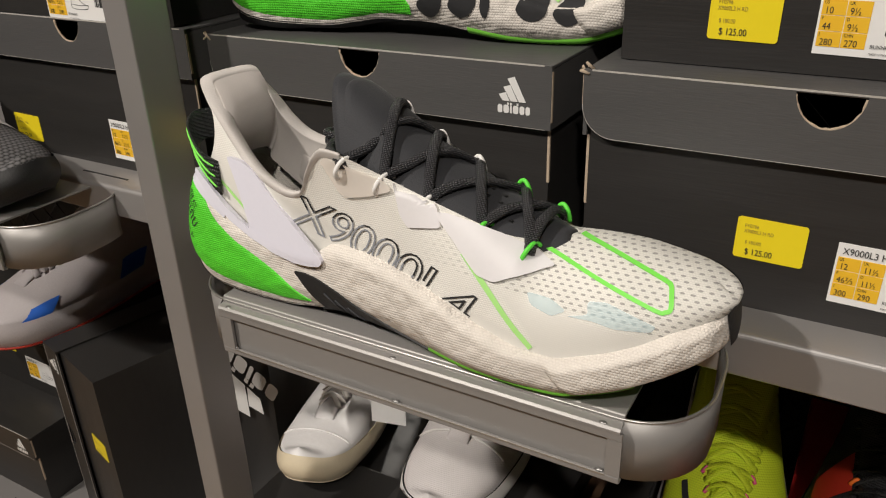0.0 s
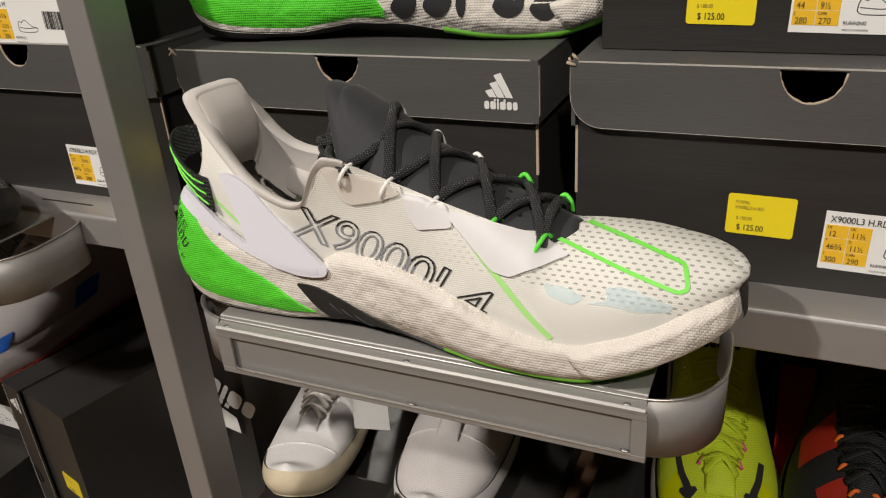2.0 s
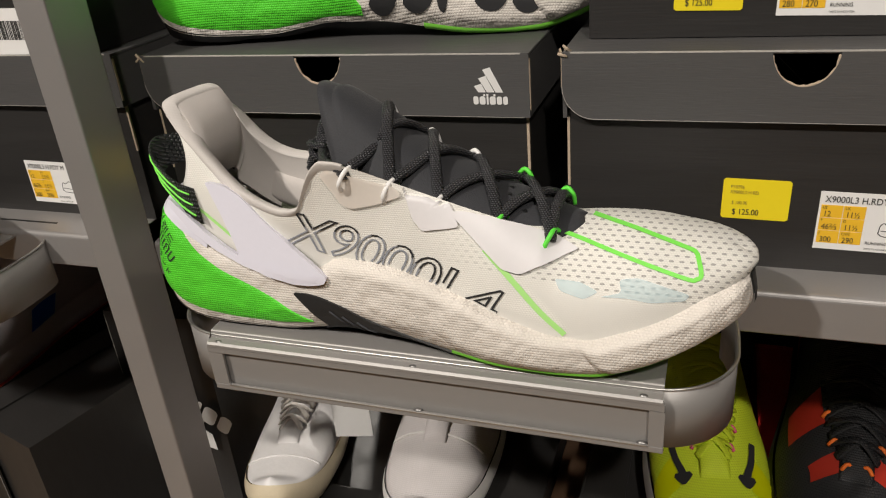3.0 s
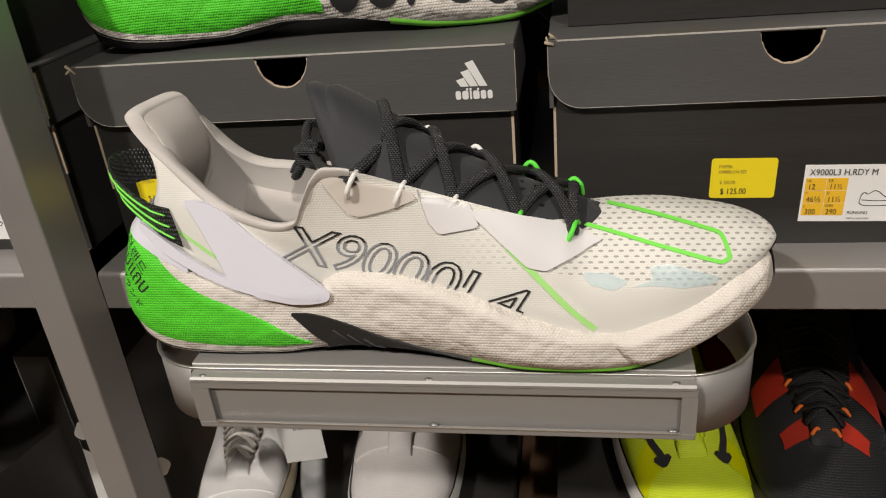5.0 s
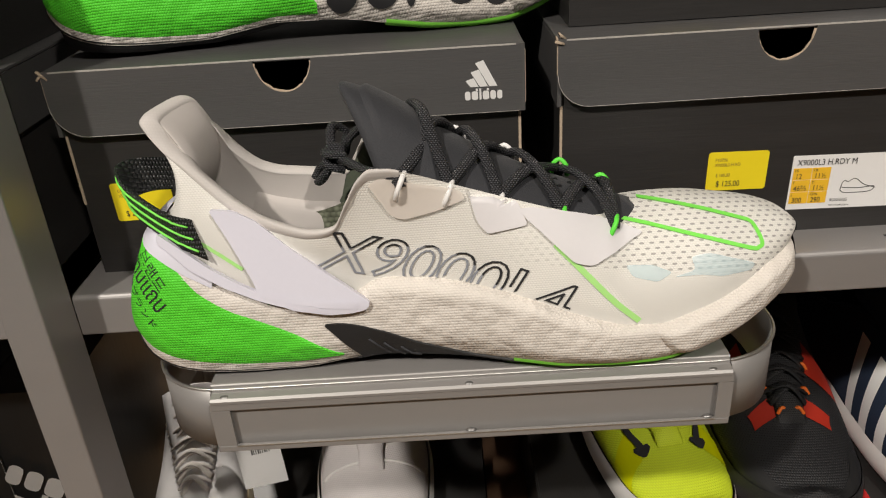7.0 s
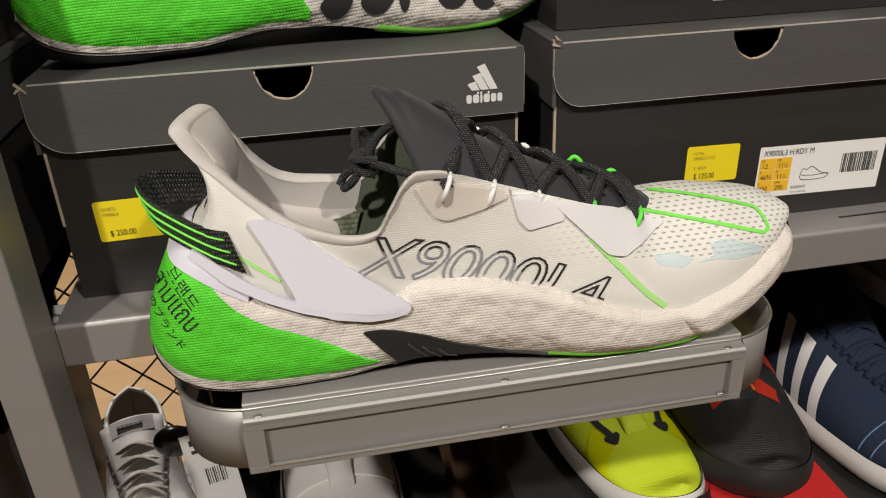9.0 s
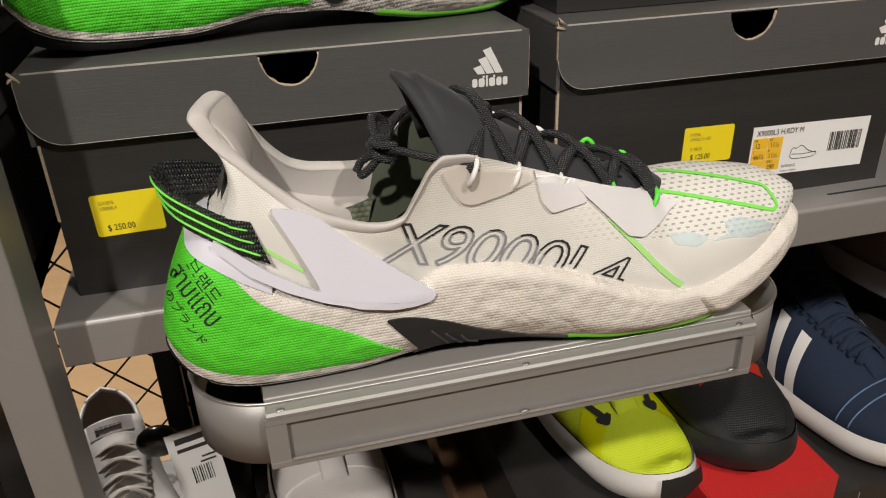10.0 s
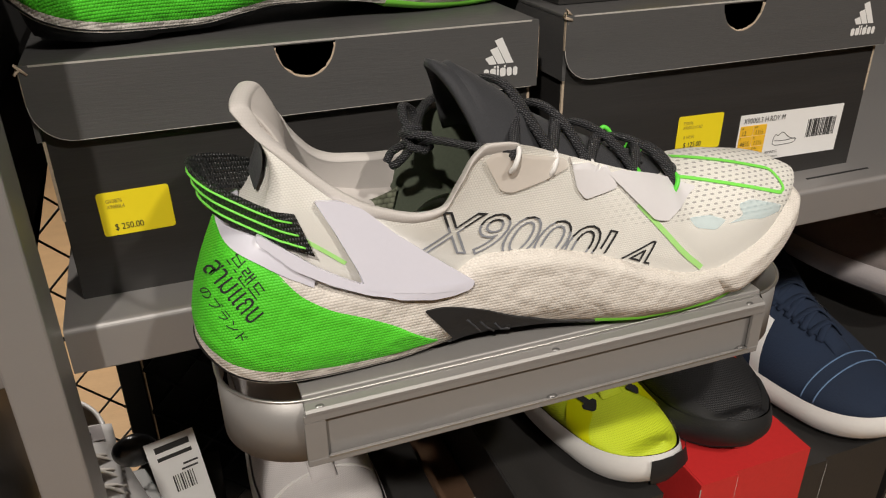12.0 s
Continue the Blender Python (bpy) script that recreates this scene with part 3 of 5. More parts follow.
def outline(s, side):
    """Half width of the sole at s; side -1 near, 1 far."""
    return (W_NEAR if side < 0 else W_FAR)(s) * rounding(s, side)


def spread(u, power=1.0):
    return LEN * (1 - math.cos(math.pi * u)) / 2


N_U, N_V = 110, 22


def foam(out=0.0, v0=0.0, v1=1.0, s0=0.0, s1=LEN, rows=N_V):
    """The sole's wall as rows of points round the shoe; out lifts it off the surface."""
    loop = []
    for side in (-1, 1):
        us = range(N_U + 1) if side < 0 else range(N_U - 1, 0, -1)
        for k in us:
            loop.append((spread(k / N_U), side))
    res = []
    for j in range(rows + 1):
        v = v0 + (v1 - v0) * j / rows
        ring = []
        for s, side in loop:
            ring.append(foam_point(s, side, v, out))
        res.append(ring)
    return res


def foam_point(s, side, v, out=0.0):
    w = outline(s, side)
    roll = max(0.0, v - 0.86) / 0.14
    bulge = (0.0042 + 0.0024 * BELLY(s)) * math.sin(math.pi / 2 * min(v / 0.45, 1.0)) - 0.0014 * (1 - v) ** 3 - (0.0042 + 0.0024 * BELLY(s)) * (1 - math.cos(roll * math.pi / 2))
    pinch = 1.0 + (bulge + out) / max(w, 0.012) if w > 0 else 1.0
    heel = max(0.0, 1 - s / 0.06)
    toe = max(0.0, 1 - (LEN - s) / 0.05)
    # the heel leans in towards its top, the toe is blunt
    x = s - out * (heel - toe) + heel ** 2 * (0.0024 + 0.0172 * v ** 1.8) - toe ** 2 * (0.0065 + 0.003 * v ** 2)
    tall = v if v < 0.86 else 0.86 + 0.14 * math.sin(roll * math.pi / 2)
    z = Z_BOT(s) + (Z_TOP(s) - Z_BOT(s)) * tall
    return Vector((x, side * w * pinch, z))


# knots of the upper: sole station, rim station, half width of the opening, rim height
K = (0, .002, .006, .014, .024, .036, .048, .060, .074, .088, .098, .104, .110, .116, .128, .144, .168, .188, .206, .218, .232, .248, .262, .276, .286, .294, .298)
RIM_X = line(K, (.025, .0255, .027, .033, .042, .051, .061, .073, .0895, .0988, .1052, .1105, .116, .1215, .1305, .146, .168, .188, .206, .218, .232, .248, .262, .2735, .2805, .2850, .2865))
RIM_W = line(K, (0, .007, .0140, .0168, .0185, .0205, .0235, .0265, .0295, .031, .031, .030, .0295, .029, .028, .0245, .0205, .0165, .0125, 0, 0, 0, 0, 0, 0, 0, 0))
RIM_Z = line(K, (.1120, .1120, .1108, .1035, .0960, .0870, .0785, .0715, .0672, .0690, .0800, .0890, .0930, .0930, .0912, .0850, .0760, .0680, .0615, .0595, .0602, .0595, .0575, .0555, .0535, .0510, .0490))
LEAN = line(K, (.053, .053, .050, .048, .045, .049, .056, .067, .082, .094, .102, .107, .113, .119, .129, .145, .168, .188, .206, .218, .232, .248, .262, .276, .286, .294, .298))
ROUND = line((0, .18, .23, .298), (1, 1, .80, .70))
NEAR_OUT = line((0, .088, .104, .126, .150, .188, .206, .218, .298), (0, 0, .003, .006, .007, .007, .004, 0, 0))
SWEEP = line((0, .06, .1, .13, .2, .22, .26, .298), (30, 32, 40, 58, 70, 86, 84, 80))


def upper_point(s, side, v, out=0.0):
    base = foam_point(s, side, 1.0)
    base.y += side * (0.0004 + 0.0016 * min(max((s - 0.22) / 0.03, 0.0), 1.0)) * rounding(s)
    base.x += 0.0022 * max(0.0, 1 - (LEN - s) / 0.03)
    am = radians(SWEEP(s))
    f, g = (math.sin(v * am) / math.sin(am)) ** ROUND(s), (1 - math.cos(v * am)) / (1 - math.cos(am))
    x = (1 - v) ** 2 * base.x + 2 * v * (1 - v) * LEAN(s) + v * v * RIM_X(s)
    y = abs(base.y) + (RIM_W(s) + (NEAR_OUT(s) if side < 0 else 0.0) - abs(base.y)) * g
    z = base.z - 0.002 + (RIM_Z(s) - base.z + 0.002) * f
    if side > 0:
        # the far ankle edge stands a little higher
        z += 0.0045 * v * v * math.exp(-((s - 0.072) / 0.018) ** 2)
    p = Vector((x, side * y, z))
    if s < 0.05:
        # the heel tab is twisted: its far corner stands higher and further forward
        twist = min(max((side * y + 0.018) / 0.036, 0.0), 1.0) * v * v * (1 - s / 0.05)
        p += Vector((0.011, 0, 0.0015)) * twist
    if out:
        n = Vector((0, side * math.cos(v * am), math.sin(v * am) * (1 if SWEEP(s) > 60 else 0.4)))
        if s < 0.03:
            n = Vector((-1 + s / 0.03, side * s / 0.03, 0.1))
        p += n.normalized() * out
    return p


def upper_rows(s0, s1, v0, v1, side, out=0.0, nu=60, nv=16):
    rows = []
    for i in range(nu + 1):
        a = s0 + (s1 - s0) * i / nu
        rows.append([upper_point(a, side, v0 + (v1 - v0) * j / nv, out) for j in range(nv + 1)])
    return rows


def loop_rows(v0, v1, out, nv, s_max=LEN):
    """Rows round the whole shoe, near side first."""
    st = [spread(k / 110) for k in range(111)]
    st = [s for s in st if s <= s_max]
    rows = []
    for j in range(nv + 1):
        v = v0 + (v1 - v0) * j / nv
        near = [upper_point(s, -1, v, out) for s in st]
        far = [upper_point(s, 1, v, out) for s in st]
        rows.append(far[::-1] + near[1:])
    return rows


from mathutils.bvhtree import BVHTree

CREAM = knit("cream_mesh_upper", (0.82, 0.80, 0.75), (0.0012, 0.0010), 0.26, 0.8, 0.87, holes=(0.0040, 0.0026, 0.200, 0.052, 0.48), film=(0.0790, 0.33))
FOAM = knit("cream_foam", (0.74, 0.69, 0.635), (0.0016, 0.0013), 0.40, 0.75, 0.92, lumps=2.2)
GREEN = knit("neon_green_knit", (0.10, 0.72, 0.03), (0.0013, 0.0012), 0.45, 0.6, 0.9, lumps=1.2)
LINING = knit("beige_lining", (0.57, 0.53, 0.505), (0.0007, 0.0007), 0.05, 0.85, 0.97)
COLLAR = knit("ribbed_collar_cloth", (0.60, 0.565, 0.54), (0.0011, 0.0014), 0.06, 0.85, 0.96)
OLIVE_MESH = knit("olive_inner_mesh", (0.20, 0.215, 0.15), (0.0030, 0.0026), 0.5, 0.8, 0.6)
VAMP = surface("dark_olive_lining", (0.085, 0.10, 0.07), 0.85, 0, 900, 0.15, 0.2, 60, 0.2)
RUBBER = surface("black_rubber", (0.014, 0.014, 0.015), 0.6, 0, 600, 0.2, 0.2)
LIME_RUBBER = surface("green_rubber", (0.2, 0.62, 0.06), 0.4, 0, 600, 0.1, 0.1)
WING = surface("lilac_white_plastic", (0.71, 0.70, 0.79), 0.35, 0, 500, 0.03, 0.03, 30, 0.04)
FILM = surface("white_film", (0.80, 0.78, 0.80), 0.45, 0, 500, 0.03, 0.03, 30, 0.04)
CLEAR = surface("clear_cream_film", (0.86, 0.80, 0.74), 0.22, 0, 500, 0.03, 0.04, 40, 0.06, coat=0.3)
HAZE = surface("pearly_film", (0.62, 0.86, 0.95), 0.3, 0, 500, 0.02, 0.1, 60, 0.2, coat=0.3)
for film, cover in ((HAZE, 0.34), (CLEAR, 0.75), (FILM, 0.92)):
    film.node_tree.nodes["Principled BSDF"].inputs["Alpha"].default_value = cover
TONGUE = surface("charcoal_neoprene", (0.027, 0.028, 0.033), 0.75, 0, 1400, 0.25, 0.25, 14, 0.1, sheen=0.1)
LACE = knit("black_braided_lace", (0.075, 0.075, 0.082), (0.0013, 0.0010), 1.0, 0.34, 0.15)
WHITE_CORD = surface("white_cord", (0.82, 0.81, 0.8), 0.5, 0, 900, 0.1, 0.05)
GREEN_CORD = surface("green_cord", (0.12, 0.75, 0.06), 0.5, 0, 900, 0.1, 0.08)
WEBBING = knit("black_webbing", (0.035, 0.037, 0.037), (0.0011, 0.0022), 1.0, 0.38, 0.3)
LIME = surface("lime_print", (0.22, 0.8, 0.1), 0.5, 0, 600, 0.05, 0.06)
LIME_FADED = surface("faded_lime_print", (0.42, 0.8, 0.25), 0.5, 0, 600, 0.05, 0.06)
SLATE = surface("veiled_blue_grey_print", (0.27, 0.285, 0.32), 0.5, 0, 600, 0.05, 0.08)
BLACK_PRINT = surface("black_print", (0.02, 0.02, 0.022), 0.8, 0, 600, 0.05, 0.1)

TILT = Vector((0, math.cos(radians(25)), -math.sin(radians(25))))


def rounded(pts, times=2):
    """Cuts the corners of a closed outline."""
    for _ in range(times):
        out = []
        for i, p in enumerate(pts):
            p, q = Vector(p), Vector(pts[(i + 1) % len(pts)])
            out += [p.lerp(q, 0.22), p.lerp(q, 0.78)]
        pts = out
    return pts


class Skin:
    """The shoe's outer skin, onto which prints and films are laid."""

    def __init__(self, meshes):
        bm = bmesh.new()
        for rows in meshes:
            grid(rows, bm)
        bmesh.ops.triangulate(bm, faces=bm.faces)
        self.tree = BVHTree.FromBMesh(bm)
        bm.free()

    def drop(self, a, b, off):
        start = Vector((a, 0, b)) - TILT * 0.2
        place, normal, _, _ = self.tree.ray_cast(start, TILT)
        if place is None:
            place, normal, _, _ = self.tree.find_nearest(Vector((a, -0.03, b)))
        if normal.dot(TILT) > 0:
            normal = -normal
        return place + normal * off

    def lay(self, bm, off):
        for v in bm.verts:
            v.co = self.drop(v.co.x, v.co.y, off + v.co.z)
        return smooth(bm)

    def patch(self, outline_pts, off, thick=0.0006, step=0.004, soft=6, rim_down=True):
        """A film with that outline in (along, up), laid on the skin."""
        pts = outline_pts
        if soft:
            n = len(pts)
            out = []
            for i in range(n):
                p, q, w = Vector(pts[i - 1]), Vector(pts[i]), Vector(pts[(i + 1) % n])
                a, b = q + (p - q).normalized() * min(0.0018, (p - q).length / 3), q + (w - q).normalized() * min(0.0018, (w - q).length / 3)
                for k in range(4):
                    t = k / 3
                    out.append((1 - t) ** 2 * a + 2 * t * (1 - t) * q + t * t * b)
            pts = out
        bm = bmesh.new()
        bm.faces.new([bm.verts.new((p[0], p[1], 0)) for p in pts])
        bmesh.ops.triangulate(bm, faces=bm.faces)
        for _ in range(4):
            long = [e for e in bm.edges if e.calc_length() > step]
            if not long:
                break
            bmesh.ops.subdivide_edges(bm, edges=long, cuts=1)
            bmesh.ops.triangulate(bm, faces=bm.faces)
        self.lay(bm, off + thick)
        if not rim_down:
            return smooth(bm)
        rim = [e for e in bm.edges if e.is_boundary]
        ret = bmesh.ops.extrude_edge_only(bm, edges=rim)
        for v in (g for g in ret["geom"] if isinstance(g, bmesh.types.BMVert)):
            near, normal, _, _ = self.tree.find_nearest(v.co)
            v.co = near - (v.co - near).normalized() * 0.0004
        smooth(bm)
        for e in rim:
            e.smooth = False
        return bm

    def ribbon(self, pts, width, off, n=40):
        """A printed line of that width through points in (along, up)."""
        path = glide([(a, b, 0) for a, b in pts], n)
        rows = []
        for i, p in enumerate(path):
            t = (path[min(i + 1, n)] - path[max(i - 1, 0)]).normalized()
            s = Vector((-t.y, t.x, 0)) * width / 2
            rows.append([p + s, p, p - s])
        return self.lay(grid(rows), off)


def tongue_point(s, y):
    """The padded tongue: s from the throat back to its top."""
    top = line((.104, .110, .123, .139, .159, .189, .222), (.1185, .1165, .1095, .0985, .0865, .072, .060))(s)
    fall = line((.104, .125, .15, .222), (.036, .027, .017, .008))(s)
    half = line((.104, .13, .19, .222), (.0265, .0265, .021, .012))(s)
    return Vector((s + (0.006 + 0.009 * max(0.0, 1 - (s - 0.104) / 0.04)) * abs(y) ** 1.7, y * half, top - fall * abs(y) ** 2.3))


NEAR_EYE = [(.1265, -.0340, .0865), (.1445, -.0306, .0805), (.1640, -.0262, .0722), (.1890, -.0232, .0635), (.2105, -.0212, .0575)]
FAR_EYE = [(.1276, .0232, .0955), (.1492, .0190, .0850), (.1699, .0165, .0765), (.1934, .0150, .0690), (.2119, .0170, .0600)]


def running_shoe(label, display=False):
    sh = thing("running_shoe", label, "shoe")
    # sole
    rows = foam()
    bm = grid(rows, closed=True)
    f = part("midsole", bm, FOAM, sh, "thick cream knitted foam midsole")
    near = [[foam_point(spread(k / N_U), -1, j / 12) for k in range(N_U + 1)] for j in range(13)]
    far = [[foam_point(spread(k / N_U), 1, j / 12) for k in range(N_U + 1)] for j in range(13)]
    up_near = [[upper_point(spread(k / 110), -1, j / 24) for k in range(111)] for j in range(25)]
    up_far = [[upper_point(spread(k / 110), 1, j / 24) for k in range(111)] for j in range(25)]
    skin = Skin((near, far, up_near, up_far))
    # outsole slab with a lime front
    for name, s0, s1, mat, note, drop in (("outsole", 0.0, LEN, RUBBER, "thin black rubber outsole", 0.0), ("forefoot_outsole", 0.168, 0.262, LIME_RUBBER, "lime green rubber outsole under the forefoot", 0.0014)):
        st = [s0 + (s1 - s0) * (1 - math.cos(math.pi * k / 60)) / 2 for k in range(61)]
        rows = []
        for dz, inset in ((0.0022 + drop * 0.8, -0.0002 - drop), (0.0008, -0.0006 - drop), (-0.0002 - drop, 0.002)):
            ring = []
            for s, side in [(s, -1) for s in st] + [(s, 1) for s in st[::-1][1:-1]]:
                p = foam_point(s, side, 0.0, -inset)
                ring.append(Vector((p.x, p.y, Z_BOT(s) + dz)))
            rows.append(ring)
        bm = grid(rows, closed=True)
        bottom = [v for v in bm.verts][-len(rows[0]):]
        m = len(st)
        for k in range(m - 1):
            a, b = bottom[k], bottom[k + 1]
            c, d = bottom[-k] if k else None, bottom[-k - 1]
            quad = [v for v in (a, b, d, c) if v is not None]
            if len(set(quad)) >= 3:
                try:
                    bm.faces.new(quad)
                except ValueError:
                    pass
        part(name, bm, mat, sh, note)
    # green heel cup
    edge = line((0, .02, .03, .038, .05, .060, .0765, .086, .0925, .096), (.985, .975, .935, .875, .81, .755, .58, .38, .22, .14))
    if display:
        edge = line((0, .03, .06, .10, .118, .128, .134), (.985, .98, .96, .90, .76, .50, .24))
    low = 0.09 if display else 0.13
    st = [(0.134 if display else 0.096) * (k / 50) ** 1.5 for k in range(51)]
    order = [(s, 1) for s in st[::-1]] + [(s, -1) for s in st[1:]]
    rows = [[foam_point(s, side, low + (edge(s) - low) * j / 14, 0.0007 * min(1, j * 2, (14 - j) * 2)) for s, side in order] for j in range(15)]
    cup = part("heel_cup", grid(rows), GREEN, sh, "neon green knitted heel cup")
    # black shank window, or large print and a thick heel rubber on the other colourway
    if display:
        for k, (w, tall) in enumerate(((.017, 0), (.018, 1), (.006, 1), (.018, 1), (.017, 0), (.014, 0))):
            a = 0.138 + 0.0195 * k
            outer = [(p, q) for p, q in arc(a + w / 2, 0.004 - 0.05 * (a - .138), w / 2, 200, 340, 8, 0.009)] + [(a + w, 0.020 if tall else 0.012), (a + w * 0.6, 0.020 if tall else 0.012)]
            part("printed_bar", skin.patch(outer, 0.0003, 0.0003), BLACK_PRINT, sh, "large black printed shape")
        rows = []
        for dz, inset in ((0.0012, 0.0002), (-0.0022, 0.0016), (-0.0040, 0.0050), (-0.0043, 0.010)):
            thin = lambda q: max(0.0, 1 - q / 0.15) ** 0.6
            rows.append([Vector((p.x + inset, p.y, Z_BOT(q) * (0.35 if dz < 0 and q < 0.05 else 1) + dz * thin(q))) for q, p in [(q, foam_point(q, sd, 0.0, -inset)) for q, sd in [(0.006 + 0.142 * k / 30, -1) for k in range(31)] + [(0.148 - 0.142 * k / 30, 1) for k in range(31)]]])
        bm = grid(rows, closed=True)
        v = list(bm.verts)[-62:]
        for k in range(30):
            bm.faces.new((v[k], v[k + 1], v[60 - k], v[61 - k]))
        part("heel_rubber", bm, RUBBER, sh, "thick black rubber under the heel")
    else:
        part("shank", skin.patch([(.0895, .0114), (.0973, .0115), (.1043, .0100), (.1159, .0062), (.1274, .0008), (.1509, -.0072), (.1723, -.0118), (.126, -.0125), (.1031, -.0105), (.104, -.006), (.0982, .0006)], 0.0003), RUBBER, sh, "black moulded shank window in the midsole")
    if not display:
        bm = bmesh.new()
        for a in (.108, .114, .121):
            skin_pts = [skin.drop(a + 0.004 * k, 0.0035 - (a - .108) * 0.35 - 0.004 * k, 0.0011) for k in range(3)]
            tube(skin_pts, 0.0005, sides=5, bm=bm)
        part("shank_ridge", bm, TONGUE, sh)
    # toe bumper
    rows = []
    for j in range(15):
        v = 0.10 + 0.83 * j / 14
        start = 0.2265 + 0.011 * (1 - j / 14) ** 1.5
        st = [start + (LEN - start) * math.sin(math.pi / 2 * k / 40) for k in range(41)]
        lip = min(1.0, j / 2, (14 - j) / 2) ** 0.5
        rows.append([foam_point(s, -1, v, 0.0038 * lip * (1 - 0.65 * (k / 40) ** 2) * min(1, k / 2.5) ** 0.5) for k, s in enumerate(st)] + [foam_point(s, 1, v, 0.0038 * lip * (1 - 0.65 * (k / 40) ** 2) * min(1, k / 2.5) ** 0.5) for k, s in list(enumerate(st))[::-1][1:]])
    part("toe_bumper", grid(rows), FOAM, sh, "raised cream toe bumper")
    # rubber turned up over the tip of the toe
    order = [(LEN - 0.0015 * (1 - k / 8), -1) for k in range(9)] + [(LEN - 0.030 * (k / 16) ** 1.4, 1) for k in range(1, 17)]
    rows = [[foam_point(q, sd, 0.02 + 0.93 * j / 10, 0.0026) for q, sd in order] for j in range(11)] + [[upper_point(q, sd, 0.30 * j / 4, 0.0016) for q, sd in order] for j in range(1, 5)]
    part("toe_rubber", grid(rows), RUBBER, sh, "black rubber turned up over the toe tip")
    # upper
    bm = grid(up_near)
    grid(up_far, bm)
    bmesh.ops.remove_doubles(bm, verts=bm.verts, dist=0.00008)
    part("upper", bm, CREAM, sh, "cream knitted mesh upper with slit holes over the toes")
    # padded lining, and the soft roll that wraps over the collar's edge
    ring = [0.088 * (k / 79) ** 1.3 for k in range(80)]
    ring = [(q, 1) for q in ring[::-1]] + [(q, -1) for q in ring[1:]]
    thick = line((0, .012, .04, .07, .09, .122), (.0062, .0066, .0058, .0048, .0042, .0034))
    inner = []
    for j in range(19):
        a = j / 18
        inner.append([upper_point(q, sd, 0.99 - 0.84 * a, 0.0002 - thick(q) - 0.0030 * a ** 1.2) for q, sd in ring])
    part("lining", grid(inner), LINING, sh, "soft padded beige collar lining")
    ring = [0.123 * (k / 99) ** 1.4 for k in range(100)]
    ring = [(q, 1) for q in ring[::-1]] + [(q, -1) for q in ring[1:]]
    roll = []
    for v, lift in ((0.90, 0.0002), (0.93, 0.0009), (0.965, 0.0012)):
        roll.append([upper_point(q, sd, v, lift) for q, sd in ring])
    for j in range(11):
        a = math.pi * j / 10
        roll.append([upper_point(q, sd, 1.0, 0.0012 - (thick(q) + 0.0012) / 2 * (1 - math.cos(a))) + Vector((0, 0, thick(q) * 0.34 * math.sin(a) - 0.0004)) for q, sd in ring])
    roll.append([upper_point(q, sd, 0.93, 0.0014 - thick(q)) for q, sd in ring])
    part("collar_edge", grid(roll), COLLAR, sh, "rolled ribbed collar edge")
    order = [(0.0075 * k / 6, 1) for k in range(6, -1, -1)] + [(0.0010 * k / 3, -1) for k in range(1, 4)]
    part("heel_strip", grid([[upper_point(q, sd, 0.30 + 0.69 * j / 12, 0.0022) for q, sd in order] for j in range(13)]), TONGUE, sh, "black strip down the back of the heel tab")
    for side in (-1, 1):
        rows = [[upper_point(0.0872 + 0.062 * k / 20, side, 0.955 - 0.82 * j / 10, -0.0036 - 0.004 * j / 10) for k in range(21)] for j in range(11)]
        part("vamp_lining", grid(rows), VAMP, sh, "dark thin lining behind the laces")
        rows = [[upper_point(0.056 + 0.034 * k / 16, side, 0.12 + (0.30 + 0.24 * k / 16) * j / 8, -0.0001 - thick(0.06) - 0.0034) for k in range(17)] for j in range(9)]
        part("inner_mesh", grid(rows), OLIVE_MESH, sh, "olive grey thin mesh inside the quarter")
    for side in (-1, 1):
        rows = []
        for i in range(27):
            a = i / 26
            q = 0.048 + 0.042 * a
            lo, hi = 0.20, 0.70 - 0.06 * a
            row = []
            for j in range(13):
                v = lo + (hi - lo) * j / 12
                swell = (1 - (2 * a - 1) ** 2) ** 0.9 * (1 - (j / 6 - 1) ** 4)
                row.append(upper_point(q, side, v, 0.0004 - thick(q) - 0.0030 * ((1 - v) / 0.85) ** 1.2 + 0.0006 - 0.0040 * swell ** 0.7))
            rows.append(row)
        part("ankle_pad", grid(rows), LINING, sh)
    # footbed
    rows = []
    for k in range(31):
        s = 0.02 + 0.2 * k / 30
        rows.append([Vector((s + 0.01, y * 0.030, 0.034 + 0.004 * y * y - 0.05 * max(0, s - 0.1))) for y in (-1, -0.5, 0, 0.5, 1)])
    part("footbed", grid(rows), RUBBER, sh, "dark printed footbed")
    blobs = bmesh.new()
    rng = random.Random(8)
    for k in range(16):
        c = Vector((0.07 + 0.005 * k + rng.uniform(-.002, .002), rng.uniform(-0.018, 0.022), 0.0365))
        tube([c, c + Vector((0.004, 0.002, 0)), c + Vector((0.006, 0.006, 0))], 0.0013, 0.0006, 6, bm=blobs)
    part("footbed_print", blobs, LIME, sh, "lime print on the footbed")
    # tongue
    rows = [[tongue_point(0.104 + 0.118 * i / 30, -1 + 2 * j / 20) for j in range(21)] for i in range(31)]
    bm = thicken(grid(rows), 0.0028)
    tg = part("tongue", smooth(bm), TONGUE, sh, "charcoal neoprene tongue")
    rows = [[tongue_point(0.111 + 0.032 * i / 14, -0.72 + 1.44 * j / 16) + Vector((0, 0, 0.0017 * min(1, i, 14 - i, j, 16 - j))) for j in range(17)] for i in range(15)]
    part("tongue_pad", grid(rows), TONGUE, tg)
    holes = bmesh.new()
